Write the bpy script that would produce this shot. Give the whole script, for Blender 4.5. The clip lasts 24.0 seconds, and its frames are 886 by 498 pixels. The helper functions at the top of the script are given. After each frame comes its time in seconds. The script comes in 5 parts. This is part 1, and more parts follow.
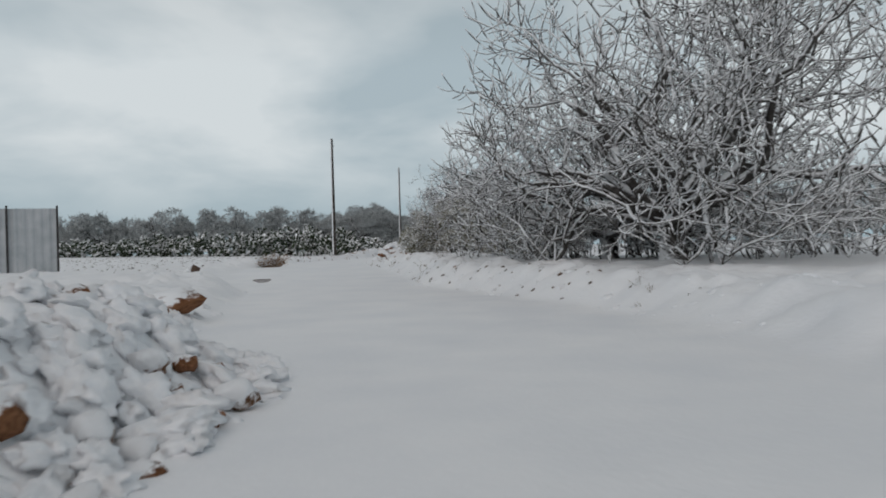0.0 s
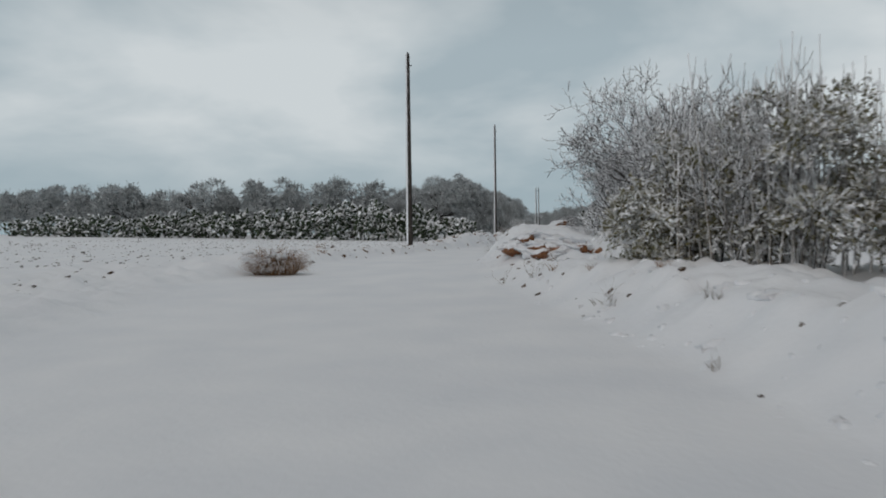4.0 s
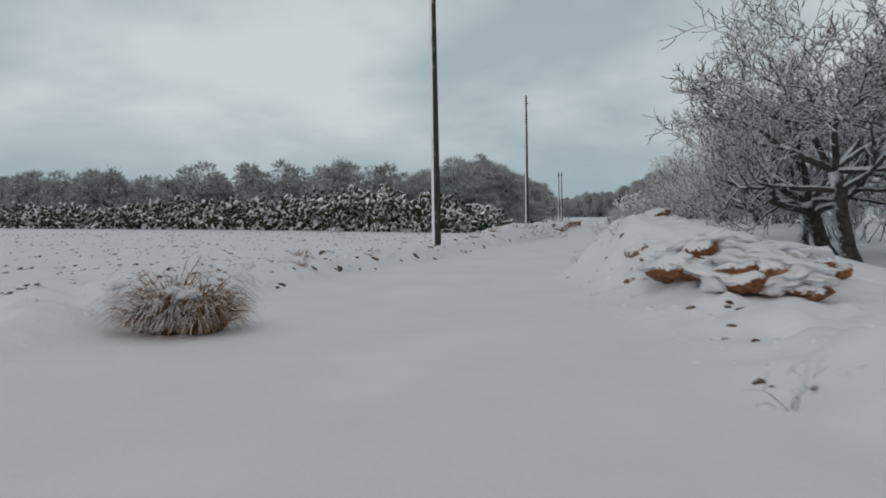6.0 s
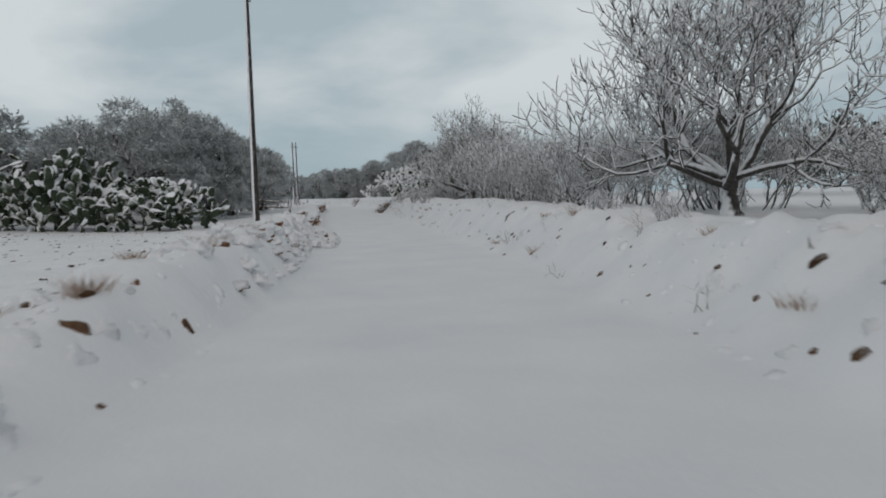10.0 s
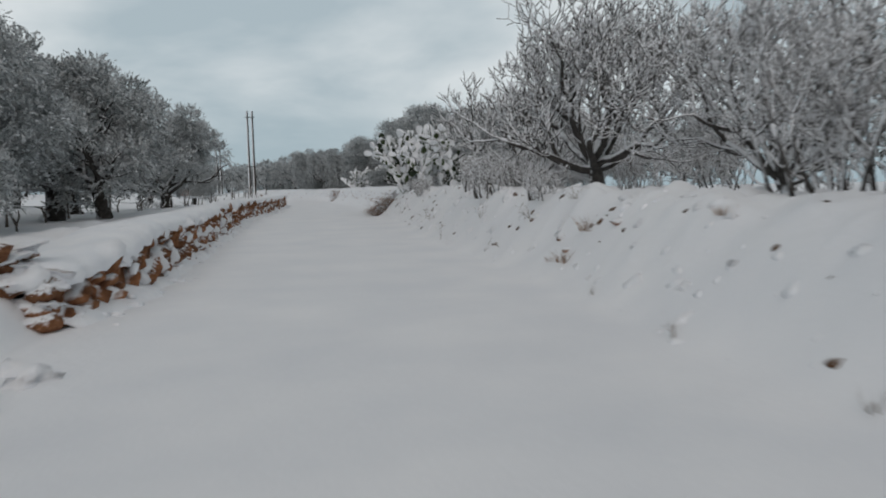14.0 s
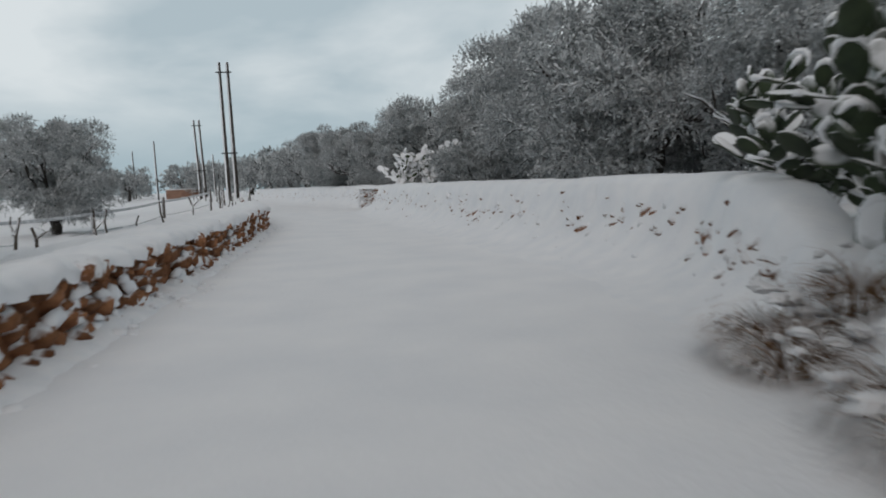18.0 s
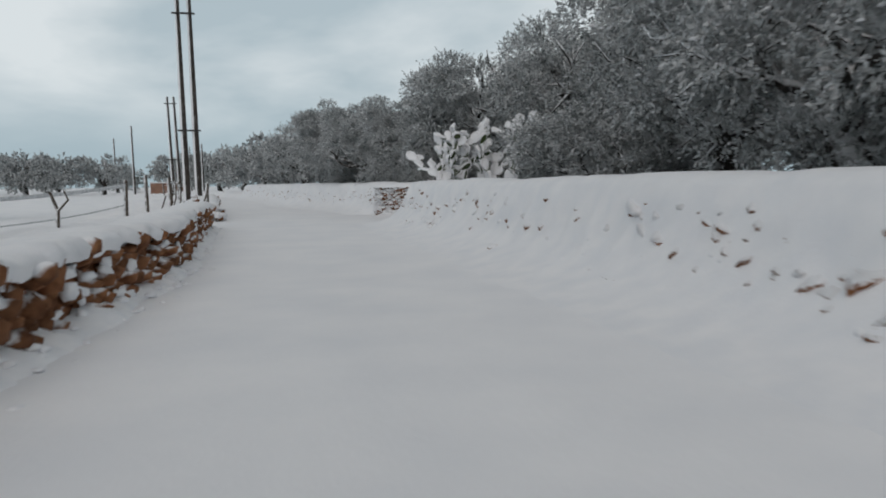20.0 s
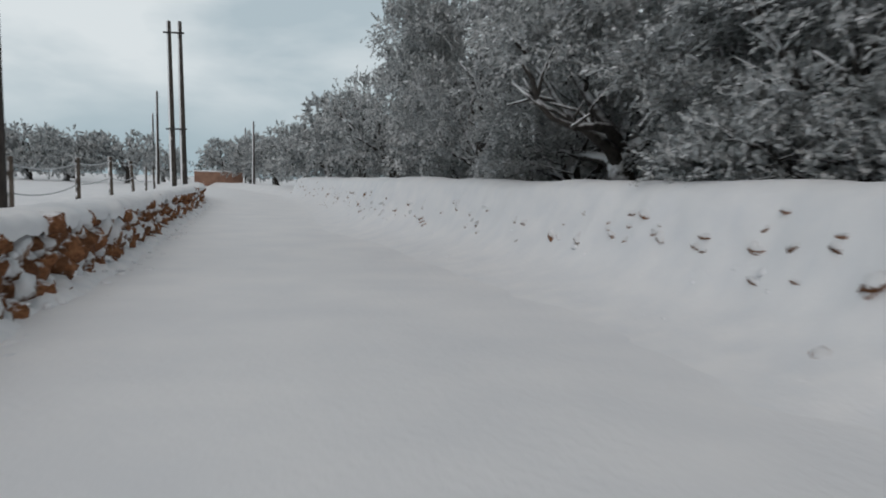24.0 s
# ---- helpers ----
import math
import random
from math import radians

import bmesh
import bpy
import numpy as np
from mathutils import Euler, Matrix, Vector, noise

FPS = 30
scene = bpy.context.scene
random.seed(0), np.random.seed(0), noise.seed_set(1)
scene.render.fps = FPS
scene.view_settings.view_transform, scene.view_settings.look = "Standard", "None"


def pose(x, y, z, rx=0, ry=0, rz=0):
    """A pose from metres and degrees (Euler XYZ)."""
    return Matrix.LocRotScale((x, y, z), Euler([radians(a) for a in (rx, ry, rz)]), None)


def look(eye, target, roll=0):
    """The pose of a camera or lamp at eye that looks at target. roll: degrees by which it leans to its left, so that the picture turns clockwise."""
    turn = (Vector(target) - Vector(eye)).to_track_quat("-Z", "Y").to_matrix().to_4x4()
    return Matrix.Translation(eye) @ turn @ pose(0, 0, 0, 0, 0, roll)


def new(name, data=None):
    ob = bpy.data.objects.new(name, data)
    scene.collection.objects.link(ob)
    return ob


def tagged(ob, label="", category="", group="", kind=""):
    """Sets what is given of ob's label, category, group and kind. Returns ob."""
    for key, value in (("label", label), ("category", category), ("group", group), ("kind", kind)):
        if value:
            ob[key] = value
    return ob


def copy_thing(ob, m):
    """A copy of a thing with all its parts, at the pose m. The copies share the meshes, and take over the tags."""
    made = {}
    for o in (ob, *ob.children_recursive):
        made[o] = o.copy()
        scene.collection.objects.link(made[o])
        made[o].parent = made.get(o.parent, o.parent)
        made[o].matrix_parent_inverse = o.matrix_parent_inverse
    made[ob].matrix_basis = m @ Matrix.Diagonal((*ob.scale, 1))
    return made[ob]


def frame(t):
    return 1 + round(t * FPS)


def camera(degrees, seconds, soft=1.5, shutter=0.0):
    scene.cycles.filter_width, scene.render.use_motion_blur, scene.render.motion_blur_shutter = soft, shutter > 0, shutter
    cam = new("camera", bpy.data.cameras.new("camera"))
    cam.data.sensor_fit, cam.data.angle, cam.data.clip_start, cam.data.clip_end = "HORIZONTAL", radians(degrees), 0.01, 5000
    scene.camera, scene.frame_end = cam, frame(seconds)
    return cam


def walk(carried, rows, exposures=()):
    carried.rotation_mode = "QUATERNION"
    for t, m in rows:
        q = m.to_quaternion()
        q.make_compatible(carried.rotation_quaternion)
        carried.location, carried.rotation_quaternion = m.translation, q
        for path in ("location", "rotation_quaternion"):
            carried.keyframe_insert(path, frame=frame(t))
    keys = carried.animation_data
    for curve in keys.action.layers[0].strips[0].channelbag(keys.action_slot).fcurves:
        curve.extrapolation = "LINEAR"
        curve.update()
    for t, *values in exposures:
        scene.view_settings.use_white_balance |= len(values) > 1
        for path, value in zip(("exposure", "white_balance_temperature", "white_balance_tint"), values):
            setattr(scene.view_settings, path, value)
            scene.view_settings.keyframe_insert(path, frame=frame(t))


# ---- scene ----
cam = camera(64.0, 24.0, soft=1.85, shutter=0.28)

PATH = [
    (0, (0.244, 4.302, 0.342), (0.238, 6.302, 0.347), -1.6),
    (0.5, (-0.085, 6.791, 0.3), (-0.111, 8.791, 0.3), -1.0),
    (1, (-0.359, 9.152, 0.351), (-0.396, 11.151, 0.348), -0.9),
    (1.5, (-0.654, 11.799, 0.364), (-0.676, 13.799, 0.357), -1.0),
    (2, (-1.109, 14.533, 0.374), (-1.155, 16.532, 0.359), -1.0),
    (2.5, (-1.543, 17.134, 0.4), (-1.642, 19.131, 0.376), -1.1),
    (3, (-2.023, 19.717, 0.462), (-2.195, 21.709, 0.431), -1.1),
    (3.5, (-2.597, 22.307, 0.564), (-2.787, 24.298, 0.529), -0.7),
    (5.5, (-4.31, 31.327, 0.898), (-4.57, 33.309, 0.827), -1.1),
    (6, (-4.981, 33.713, 0.923), (-5.216, 35.698, 0.845), -0.9),
    (6.5, (-5.599, 36.158, 0.949), (-5.795, 38.147, 0.865), -1.1),
    (7, (-6.015, 38.664, 1.044), (-6.151, 40.656, 0.942), -1.1),
    (7.5, (-6.193, 41.346, 0.99), (-6.183, 43.344, 0.898), -1.9),
    (8, (-6.197, 44.123, 1.014), (-6.084, 46.117, 0.911), -1.7),
    (8.5, (-6.15, 46.976, 1.057), (-5.899, 48.956, 0.94), -2.0),
    (9, (-5.925, 49.889, 1.065), (-5.525, 51.844, 0.928), -1.8),
    (9.5, (-5.567, 52.745, 1.063), (-5.104, 54.686, 0.923), -1.7),
    (10, (-5.072, 55.66, 1.142), (-4.559, 57.587, 0.994), -1.5),
    (10.5, (-4.528, 58.542, 1.202), (-3.961, 60.453, 1.046), -1.4),
    (12.5, (-2.566, 71.422, 1.082), (-1.946, 73.316, 0.907), -1.4),
    (13, (-1.994, 74.7, 1.038), (-1.388, 76.598, 0.864), -1.2),
    (13.5, (-1.469, 77.958, 1.038), (-0.88, 79.862, 0.874), -0.9),
    (14, (-1.02, 81.252, 1.02), (-0.464, 83.166, 0.851), -1.0),
    (14.5, (-0.606, 84.652, 1.03), (-0.099, 86.578, 0.849), -1.2),
    (15, (-0.221, 88.145, 1.052), (0.26, 90.078, 0.873), -1.4),
    (15.5, (0.135, 91.566, 1.073), (0.608, 93.5, 0.892), -1.3),
    (16, (0.501, 95.069, 1.112), (0.975, 97.002, 0.925), -1.3),
    (16.5, (0.895, 98.44, 1.23), (1.367, 100.374, 1.035), -2.2),
    (17, (1.255, 101.702, 1.283), (1.733, 103.634, 1.083), -2.6),
    (17.5, (1.655, 105.135, 1.266), (2.142, 107.065, 1.072), -2.6),
    (18, (2.084, 108.665, 1.291), (2.577, 110.594, 1.099), -2.7),
    (18.5, (2.492, 112.213, 1.218), (2.996, 114.139, 1.03), -2.0),
    (20.5, (3.78, 124.658, 1.165), (4.237, 126.596, 0.977), -0.3),
    (21, (3.989, 127.681, 1.139), (4.396, 129.63, 0.946), 0.2),
    (21.5, (4.091, 130.74, 1.119), (4.482, 132.692, 0.931), 0.4),
    (22, (4.173, 133.736, 1.125), (4.544, 135.693, 0.943), 0.4),
    (22.5, (4.26, 136.734, 1.116), (4.613, 138.695, 0.941), 0.5),
    (23, (4.327, 139.663, 1.114), (4.664, 141.628, 0.951), 0.7),
    (23.5, (4.292, 142.68, 1.157), (4.608, 144.647, 0.979), 0.6),
    (24, (4.193, 145.64, 1.151), (4.486, 147.61, 0.966), 1.4),
]
walk(cam, [(t, look(eye, target, roll)) for t, eye, target, roll in PATH], exposures=[(0, 0.06), (4, -0.04), (9, -0.02), (14, 0.1), (24, 0.18)])

# ---- sky and sun ----
world = bpy.data.worlds.new("overcast_dusk")
scene.world = world
world.use_nodes = True
wt = world.node_tree
wt.nodes.clear()


def wnode(kind, **props):
    n = wt.nodes.new(kind)
    for k, v in props.items():
        n.inputs[k].default_value = v
    return n


sky = wt.nodes.new("ShaderNodeTexSky")
sky.sky_type = "NISHITA"
sky.sun_disc = False
sky.sun_elevation = radians(46)
sky.sun_rotation = radians(198)
coord = wt.nodes.new("ShaderNodeTexCoord")
sep = wt.nodes.new("ShaderNodeSeparateXYZ")
wt.links.new(coord.outputs["Generated"], sep.inputs[0])
# cloud layer seen in perspective: direction divided by its height
dome = wt.nodes.new("ShaderNodeMath")
dome.operation = "ADD"
dome.inputs[1].default_value = 0.3
wt.links.new(sep.outputs["Z"], dome.inputs[0])
layer = wt.nodes.new("ShaderNodeVectorMath")
layer.operation = "DIVIDE"
wt.links.new(coord.outputs["Generated"], layer.inputs[0])
wt.links.new(dome.outputs[0], layer.inputs[1])
clouds = wnode("ShaderNodeTexNoise", Scale=1.5, Detail=5.0, Roughness=0.5, Distortion=0.2)
wt.links.new(layer.outputs[0], clouds.inputs["Vector"])
shape = wt.nodes.new("ShaderNodeValToRGB")
shape.color_ramp.elements[0].position = 0.38
shape.color_ramp.elements[0].color = (0.42, 0.505, 0.55, 1)
shape.color_ramp.elements[1].position = 0.62
shape.color_ramp.elements[1].color = (0.69, 0.74, 0.76, 1)
wt.links.new(clouds.outputs["Fac"], shape.inputs[0])
# even veil close to the horizon, brighter band overhead
rise = wnode("ShaderNodeMapRange", **{"From Min": 0.0, "From Max": 0.16})
rise.interpolation_type = "SMOOTHSTEP"
wt.links.new(sep.outputs["Z"], rise.inputs[0])
veil = wt.nodes.new("ShaderNodeMix")
veil.data_type = "RGBA"
veil.inputs[6].default_value = (0.355, 0.455, 0.51, 1)
wt.links.new(rise.outputs[0], veil.inputs[0])
wt.links.new(shape.outputs[0], veil.inputs[7])
glow = wnode("ShaderNodeMapRange", **{"From Min": 0.25, "From Max": 0.75, "To Min": 0.92, "To Max": 0.40})
wt.links.new(sep.outputs["Z"], glow.inputs[0])
lift = wt.nodes.new("ShaderNodeVectorMath")
lift.operation = "SCALE"
wt.links.new(veil.outputs[2], lift.inputs[0])
wt.links.new(glow.outputs[0], lift.inputs[3])
bg_cloud = wnode("ShaderNodeBackground", Strength=1.0)
wt.links.new(lift.outputs[0], bg_cloud.inputs[0])
bg_sky = wnode("ShaderNodeBackground", Strength=0.05)
wt.links.new(sky.outputs[0], bg_sky.inputs[0])
both = wt.nodes.new("ShaderNodeMixShader")
both.inputs[0].default_value = 0.95
wt.links.new(bg_sky.outputs[0], both.inputs[1])
wt.links.new(bg_cloud.outputs[0], both.inputs[2])
wout = wt.nodes.new("ShaderNodeOutputWorld")
wt.links.new(both.outputs[0], wout.inputs[0])

# soft overcast sun, set warm and behind the view to stand in for headlights
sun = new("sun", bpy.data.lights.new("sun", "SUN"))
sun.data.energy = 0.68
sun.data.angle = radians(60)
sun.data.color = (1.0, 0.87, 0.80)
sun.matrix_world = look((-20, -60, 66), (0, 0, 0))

# ---- materials ----
SNOW = (0.84, 0.855, 0.88, 1)
WIND = Vector((-0.45, -0.30, 0.84)).normalized()


def rgba(c):
    return (*c, 1) if len(c) == 3 else c


def material(name, low, high, scale=6.0, rough=0.8, bump=0.3, fine=40.0, snow=None, side=None, island=0.0, metal=0.0, random=0.0, patch=0.9, facing=1.0):
    """A rough surface in two colours with grain and relief; snow=(from, to): it lies where the surface faces up or to the weather."""
    m = bpy.data.materials.new(name)
    m.use_nodes = True
    t = m.node_tree
    bsdf = t.nodes["Principled BSDF"]
    tc = t.nodes.new("ShaderNodeTexCoord")
    n1 = t.nodes.new("ShaderNodeTexNoise")
    n1.inputs["Scale"].default_value = scale
    n1.inputs["Detail"].default_value = 5.0
    t.links.new(tc.outputs["Object"], n1.inputs["Vector"])
    n2 = t.nodes.new("ShaderNodeTexNoise")
    n2.inputs["Scale"].default_value = fine
    n2.inputs["Detail"].default_value = 3.0
    t.links.new(tc.outputs["Object"], n2.inputs["Vector"])
    ramp = t.nodes.new("ShaderNodeValToRGB")
    ramp.color_ramp.elements[0].position = 0.3
    ramp.color_ramp.elements[0].color = rgba(low)
    ramp.color_ramp.elements[1].position = 0.7
    ramp.color_ramp.elements[1].color = rgba(high)
    t.links.new(n1.outputs["Fac"], ramp.inputs[0])
    colour = ramp.outputs[0]
    if random or island:
        pick = t.nodes.new("ShaderNodeObjectInfo" if random else "ShaderNodeNewGeometry")
        span = t.nodes.new("ShaderNodeMapRange")
        span.inputs["To Min"].default_value = 1 - (random or island)
        span.inputs["To Max"].default_value = 1 + (random or island)
        t.links.new(pick.outputs["Random" if random else "Random Per Island"], span.inputs[0])
        tint = t.nodes.new("ShaderNodeVectorMath")
        tint.operation = "SCALE"
        t.links.new(colour, tint.inputs[0])
        t.links.new(span.outputs[0], tint.inputs[3])
        colour = tint.outputs[0]
    bsdf.inputs["Roughness"].default_value = rough
    bsdf.inputs["Metallic"].default_value = metal
    bsdf.inputs["Specular IOR Level"].default_value = 0.3
    if snow:
        geo = t.nodes.new("ShaderNodeNewGeometry")
        dot = t.nodes.new("ShaderNodeVectorMath")
        dot.operation = "DOT_PRODUCT"
        dot.inputs[1].default_value = Vector(side).normalized() if side else WIND
        t.links.new(geo.outputs["Normal"], dot.inputs[0])
        wob = t.nodes.new("ShaderNodeMath")
        wob.operation = "MULTIPLY_ADD"
        wob.inputs[1].default_value = patch
        t.links.new(n1.outputs["Fac"], wob.inputs[0])
        turned = t.nodes.new("ShaderNodeMath")
        turned.operation = "MULTIPLY"
        turned.inputs[1].default_value = facing
        t.links.new(dot.outputs["Value"], turned.inputs[0])
        t.links.new(turned.outputs[0], wob.inputs[2])
        mask = t.nodes.new("ShaderNodeMapRange")
        mask.inputs["From Min"].default_value = snow[0] + 0.5 * patch
        mask.inputs["From Max"].default_value = snow[1] + 0.5 * patch
        t.links.new(wob.outputs[0], mask.inputs[0])
        mix = t.nodes.new("ShaderNodeMix")
        mix.data_type = "RGBA"
        t.links.new(mask.outputs[0], mix.inputs[0])
        t.links.new(colour, mix.inputs[6])
        mix.inputs[7].default_value = SNOW
        colour = mix.outputs[2]
    t.links.new(colour, bsdf.inputs["Base Color"])
    if bump:
        both_n = t.nodes.new("ShaderNodeMath")
        both_n.operation = "MULTIPLY_ADD"
        both_n.inputs[1].default_value = 0.4
        t.links.new(n2.outputs["Fac"], both_n.inputs[0])
        t.links.new(n1.outputs["Fac"], both_n.inputs[2])
        b = t.nodes.new("ShaderNodeBump")
        b.inputs["Strength"].default_value = bump
        b.inputs["Distance"].default_value = 0.03
        t.links.new(both_n.outputs[0], b.inputs["Height"])
        t.links.new(b.outputs[0], bsdf.inputs["Normal"])
    return m


M_SNOW = material("fresh_snow", (0.80, 0.815, 0.845), (0.88, 0.885, 0.90), 0.9, 0.65, 0.7, 14.0)
M_SNOWCAP = material("wet_snow", (0.79, 0.81, 0.845), (0.88, 0.885, 0.90), 2.5, 0.65, 0.5, 22.0)
M_STONE = material("limestone_red_soil", (0.11, 0.042, 0.018), (0.33, 0.155, 0.075), 7, 0.9, 0.6, 45, snow=(0.3, 0.6), random=0.35, patch=1.8)
# dark and nearly snow-free, so chips also pass for shadowed holes in snow
M_BANKSTONE = material("earthy_stone_and_holes", (0.05, 0.026, 0.014), (0.16, 0.09, 0.05), 6, 0.95, 0.6, 40, snow=(0.9, 1.2), random=0.35)
M_CLUMP = material("snow_crusted_stone", (0.13, 0.06, 0.028), (0.32, 0.17, 0.085), 5, 0.9, 0.8, 35, snow=(-0.72, -0.3), random=0.3, patch=2.0)
M_STONE_JOIN = material("limestone_rubble", (0.11, 0.042, 0.018), (0.33, 0.155, 0.075), 7, 0.9, 0.6, 45, snow=(0.25, 0.6), island=0.35, patch=1.8)
M_TUFA = material("tufa_block", (0.035, 0.024, 0.015), (0.17, 0.10, 0.05), 4, 0.9, 0.6, 40, snow=(0.75, 0.95))
M_POLE = material("weathered_pole", (0.028, 0.024, 0.022), (0.065, 0.054, 0.047), 5, 0.8, 0.3, 60, snow=(0.22, 0.5), side=(-1, -0.12, 0))
M_IRON = material("dark_iron", (0.02, 0.02, 0.022), (0.05, 0.045, 0.045), 9, 0.6, 0.2, 60, snow=(0.6, 0.85))
M_POST = material("fence_wood", (0.05, 0.04, 0.032), (0.13, 0.105, 0.085), 9, 0.85, 0.4, 50, snow=(0.35, 0.6), side=(-0.8, -0.2, 0.6))
M_WIRE = material("frosted_wire", (0.35, 0.36, 0.38), (0.7, 0.72, 0.74), 12, 0.8, 0.0, 50)
M_BARK = material("fig_bark", (0.030, 0.027, 0.025), (0.09, 0.082, 0.075), 8, 0.85, 0.5, 50, snow=(0.24, 0.55), side=(-0.55, 0.1, 0.85))
M_TWIG = material("fig_twig", (0.05, 0.045, 0.042), (0.12, 0.11, 0.10), 14, 0.85, 0.2, 60, snow=(0.06, 0.5))
M_OLIVE = material("olive_leaf", (0.05, 0.068, 0.062), (0.13, 0.158, 0.145), 2.2, 0.65, 0.0, 30, snow=(-0.75, 1.15), island=0.25, patch=2.4, facing=0.3)
M_PEAR_JOIN = material("prickly_pear_hedge", (0.020, 0.032, 0.018), (0.055, 0.075, 0.038), 4, 0.6, 0.25, 60, snow=(0.3, 0.62), side=(-0.3, -0.3, 0.9), island=0.3)
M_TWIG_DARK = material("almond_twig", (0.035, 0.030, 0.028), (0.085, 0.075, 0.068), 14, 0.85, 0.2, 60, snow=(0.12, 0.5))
M_OLIVE_BARK = material("olive_bark", (0.022, 0.019, 0.017), (0.07, 0.062, 0.054), 6, 0.9, 0.6, 40, snow=(0.5, 0.8))
M_OLIVE_BOUGH = material("snowy_olive_bough", (0.03, 0.027, 0.025), (0.08, 0.072, 0.064), 6, 0.9, 0.6, 40, snow=(0.3, 0.65))
M_PEAR = material("prickly_pear_pad", (0.030, 0.050, 0.018), (0.085, 0.115, 0.04), 4, 0.6, 0.25, 60, snow=(0.05, 0.33), side=(-0.55, -0.5, 0.65), random=0.3, patch=0.6)
M_SHRUB = material("shrub_leaf", (0.12, 0.115, 0.05), (0.27, 0.235, 0.13), 1.4, 0.7, 0.0, 30, snow=(-0.15, 0.75), island=0.35, patch=1.8)
M_CANE = material("dry_cane", (0.16, 0.13, 0.10), (0.34, 0.30, 0.25), 6, 0.8, 0.1, 40, snow=(0.1, 0.6))
M_GRASS = material("dry_grass", (0.13, 0.062, 0.024), (0.34, 0.19, 0.085), 6, 0.8, 0.0, 40, snow=(0.45, 0.9), island=0.35)
M_EARTH = material("red_earth_clod", (0.035, 0.024, 0.018), (0.11, 0.07, 0.045), 8, 0.95, 0.4, 40, snow=(0.25, 0.65), island=0.3)
M_SHEET = material("galvanised_sheet", (0.33, 0.36, 0.38), (0.46, 0.48, 0.50), 2, 0.55, 0.1, 30, snow=(0.6, 0.9))
M_DRIFT = material("crumbled_snow", (0.78, 0.80, 0.835), (0.88, 0.885, 0.90), 5.0, 0.7, 0.45, 30.0)
M_PUDDLE = material("wet_grey_sheet", (0.22, 0.20, 0.20), (0.36, 0.34, 0.34), 3, 0.35, 0.1, 30)
M_BRICKWALL = material("red_rendered_wall", (0.20, 0.115, 0.085), (0.30, 0.18, 0.13), 1.5, 0.9, 0.2, 20)
M_PLANK = material("wet_board", (0.05, 0.03, 0.022), (0.12, 0.075, 0.05), 5, 0.7, 0.3, 40, snow=(0.6, 0.85))
M_WOODS = material("far_olive_wood", (0.045, 0.058, 0.050), (0.10, 0.115, 0.10), 0.8, 0.8, 0.0, 12, snow=(0.35, 0.9), island=0.3)



# ---- helpers of this scene ----
def bm_mesh(name, bm, mat, smooth=False):
    me = bpy.data.meshes.new(name)
    bm.to_mesh(me)
    bm.free()
    me.materials.append(mat)
    if smooth:
        me.shade_smooth()
    return me


def py_mesh(name, verts, faces, mat, smooth=False):
    me = bpy.data.meshes.new(name)
    me.from_pydata(verts, [], faces)
    me.materials.append(mat)
    if smooth:
        me.shade_smooth()
    return me


def piece(name, me, parent, m=None, label=""):
    ob = new(name, me)
    ob.parent = parent
    if m is not None:
        ob.matrix_basis = m
    if label:
        ob["label"] = label
    return ob


def part(name, bm, mat, parent, label="", smooth=False):
    return piece(name, bm_mesh(name, bm, mat, smooth), parent, None, label)


def base(name, m, label, category, group="", kind=""):
    e = new(name)
    e.empty_display_size = 0.3
    e.matrix_basis = m
    return tagged(e, label, category, group, kind)


def knots(pairs):
    ys = [p[0] for p in pairs]
    vs = [p[1] for p in pairs]
    return lambda y: float(np.interp(y, ys, vs))


def ease(a, b, v):
    k = min(1.0, max(0.0, (v - a) / (b - a)))
    return k * k * (3 - 2 * k)


def nz(x, y, z=0.0):
    return noise.noise(Vector((x, y, z)))


# ---- plan of the lane ----
ROAD = knots([(-30, -0.7), (0, -0.7), (20, -0.68), (32, -0.42), (40, -0.27), (50, -0.13), (58, -0.05), (72, -0.1), (85, -0.15), (95, -0.08), (105, 0), (150, 0), (400, 0.4)])
EDGE_L = knots([(-30, -1.4), (10, -1.45), (14, -3.0), (23, -5.0), (26, -6.3), (30, -8.0), (40, -9.5), (45, -9.1), (49, -8.3), (52, -7.2), (56, -6.6), (60, -5.9), (62, -5.4), (65, -4.6), (70, -3.9),
                (76, -3.1), (79, -2.8), (86, -2.65), (88, -2.5), (89.5, -2.1), (98, -1.4), (108, -0.6), (115, 0.5), (125, 1.7), (132, 2.35), (141, 2.1), (147, 2.0), (155, 1.4), (171, -0.6), (175, -1.1), (190, -4), (220, -12), (260, -26), (400, -80)])
EDGE_R = knots([(-30, 3.4), (10, 3.4), (15, 3.0), (20, 1.2), (24, -0.7), (26, -0.9), (30, -1.6), (38, -3.4), (44, -4.3), (48, -4.4), (53, -3.4), (60, -1.8), (64, -1.1), (73, 0.3), (78, 1.0),
                (88, 2.3), (98, 3.1), (104, 4.1), (109, 4.3), (112.5, 5.4), (116, 6.9), (124, 7.1), (133, 7.2), (142, 7.2), (143.5, 7.7), (147.9, 7.5), (151, 7.4), (154.5, 6.7), (159, 5.8), (162, 4.9), (175, 3.8), (190, 1), (220, -7), (260, -21), (400, -75)])
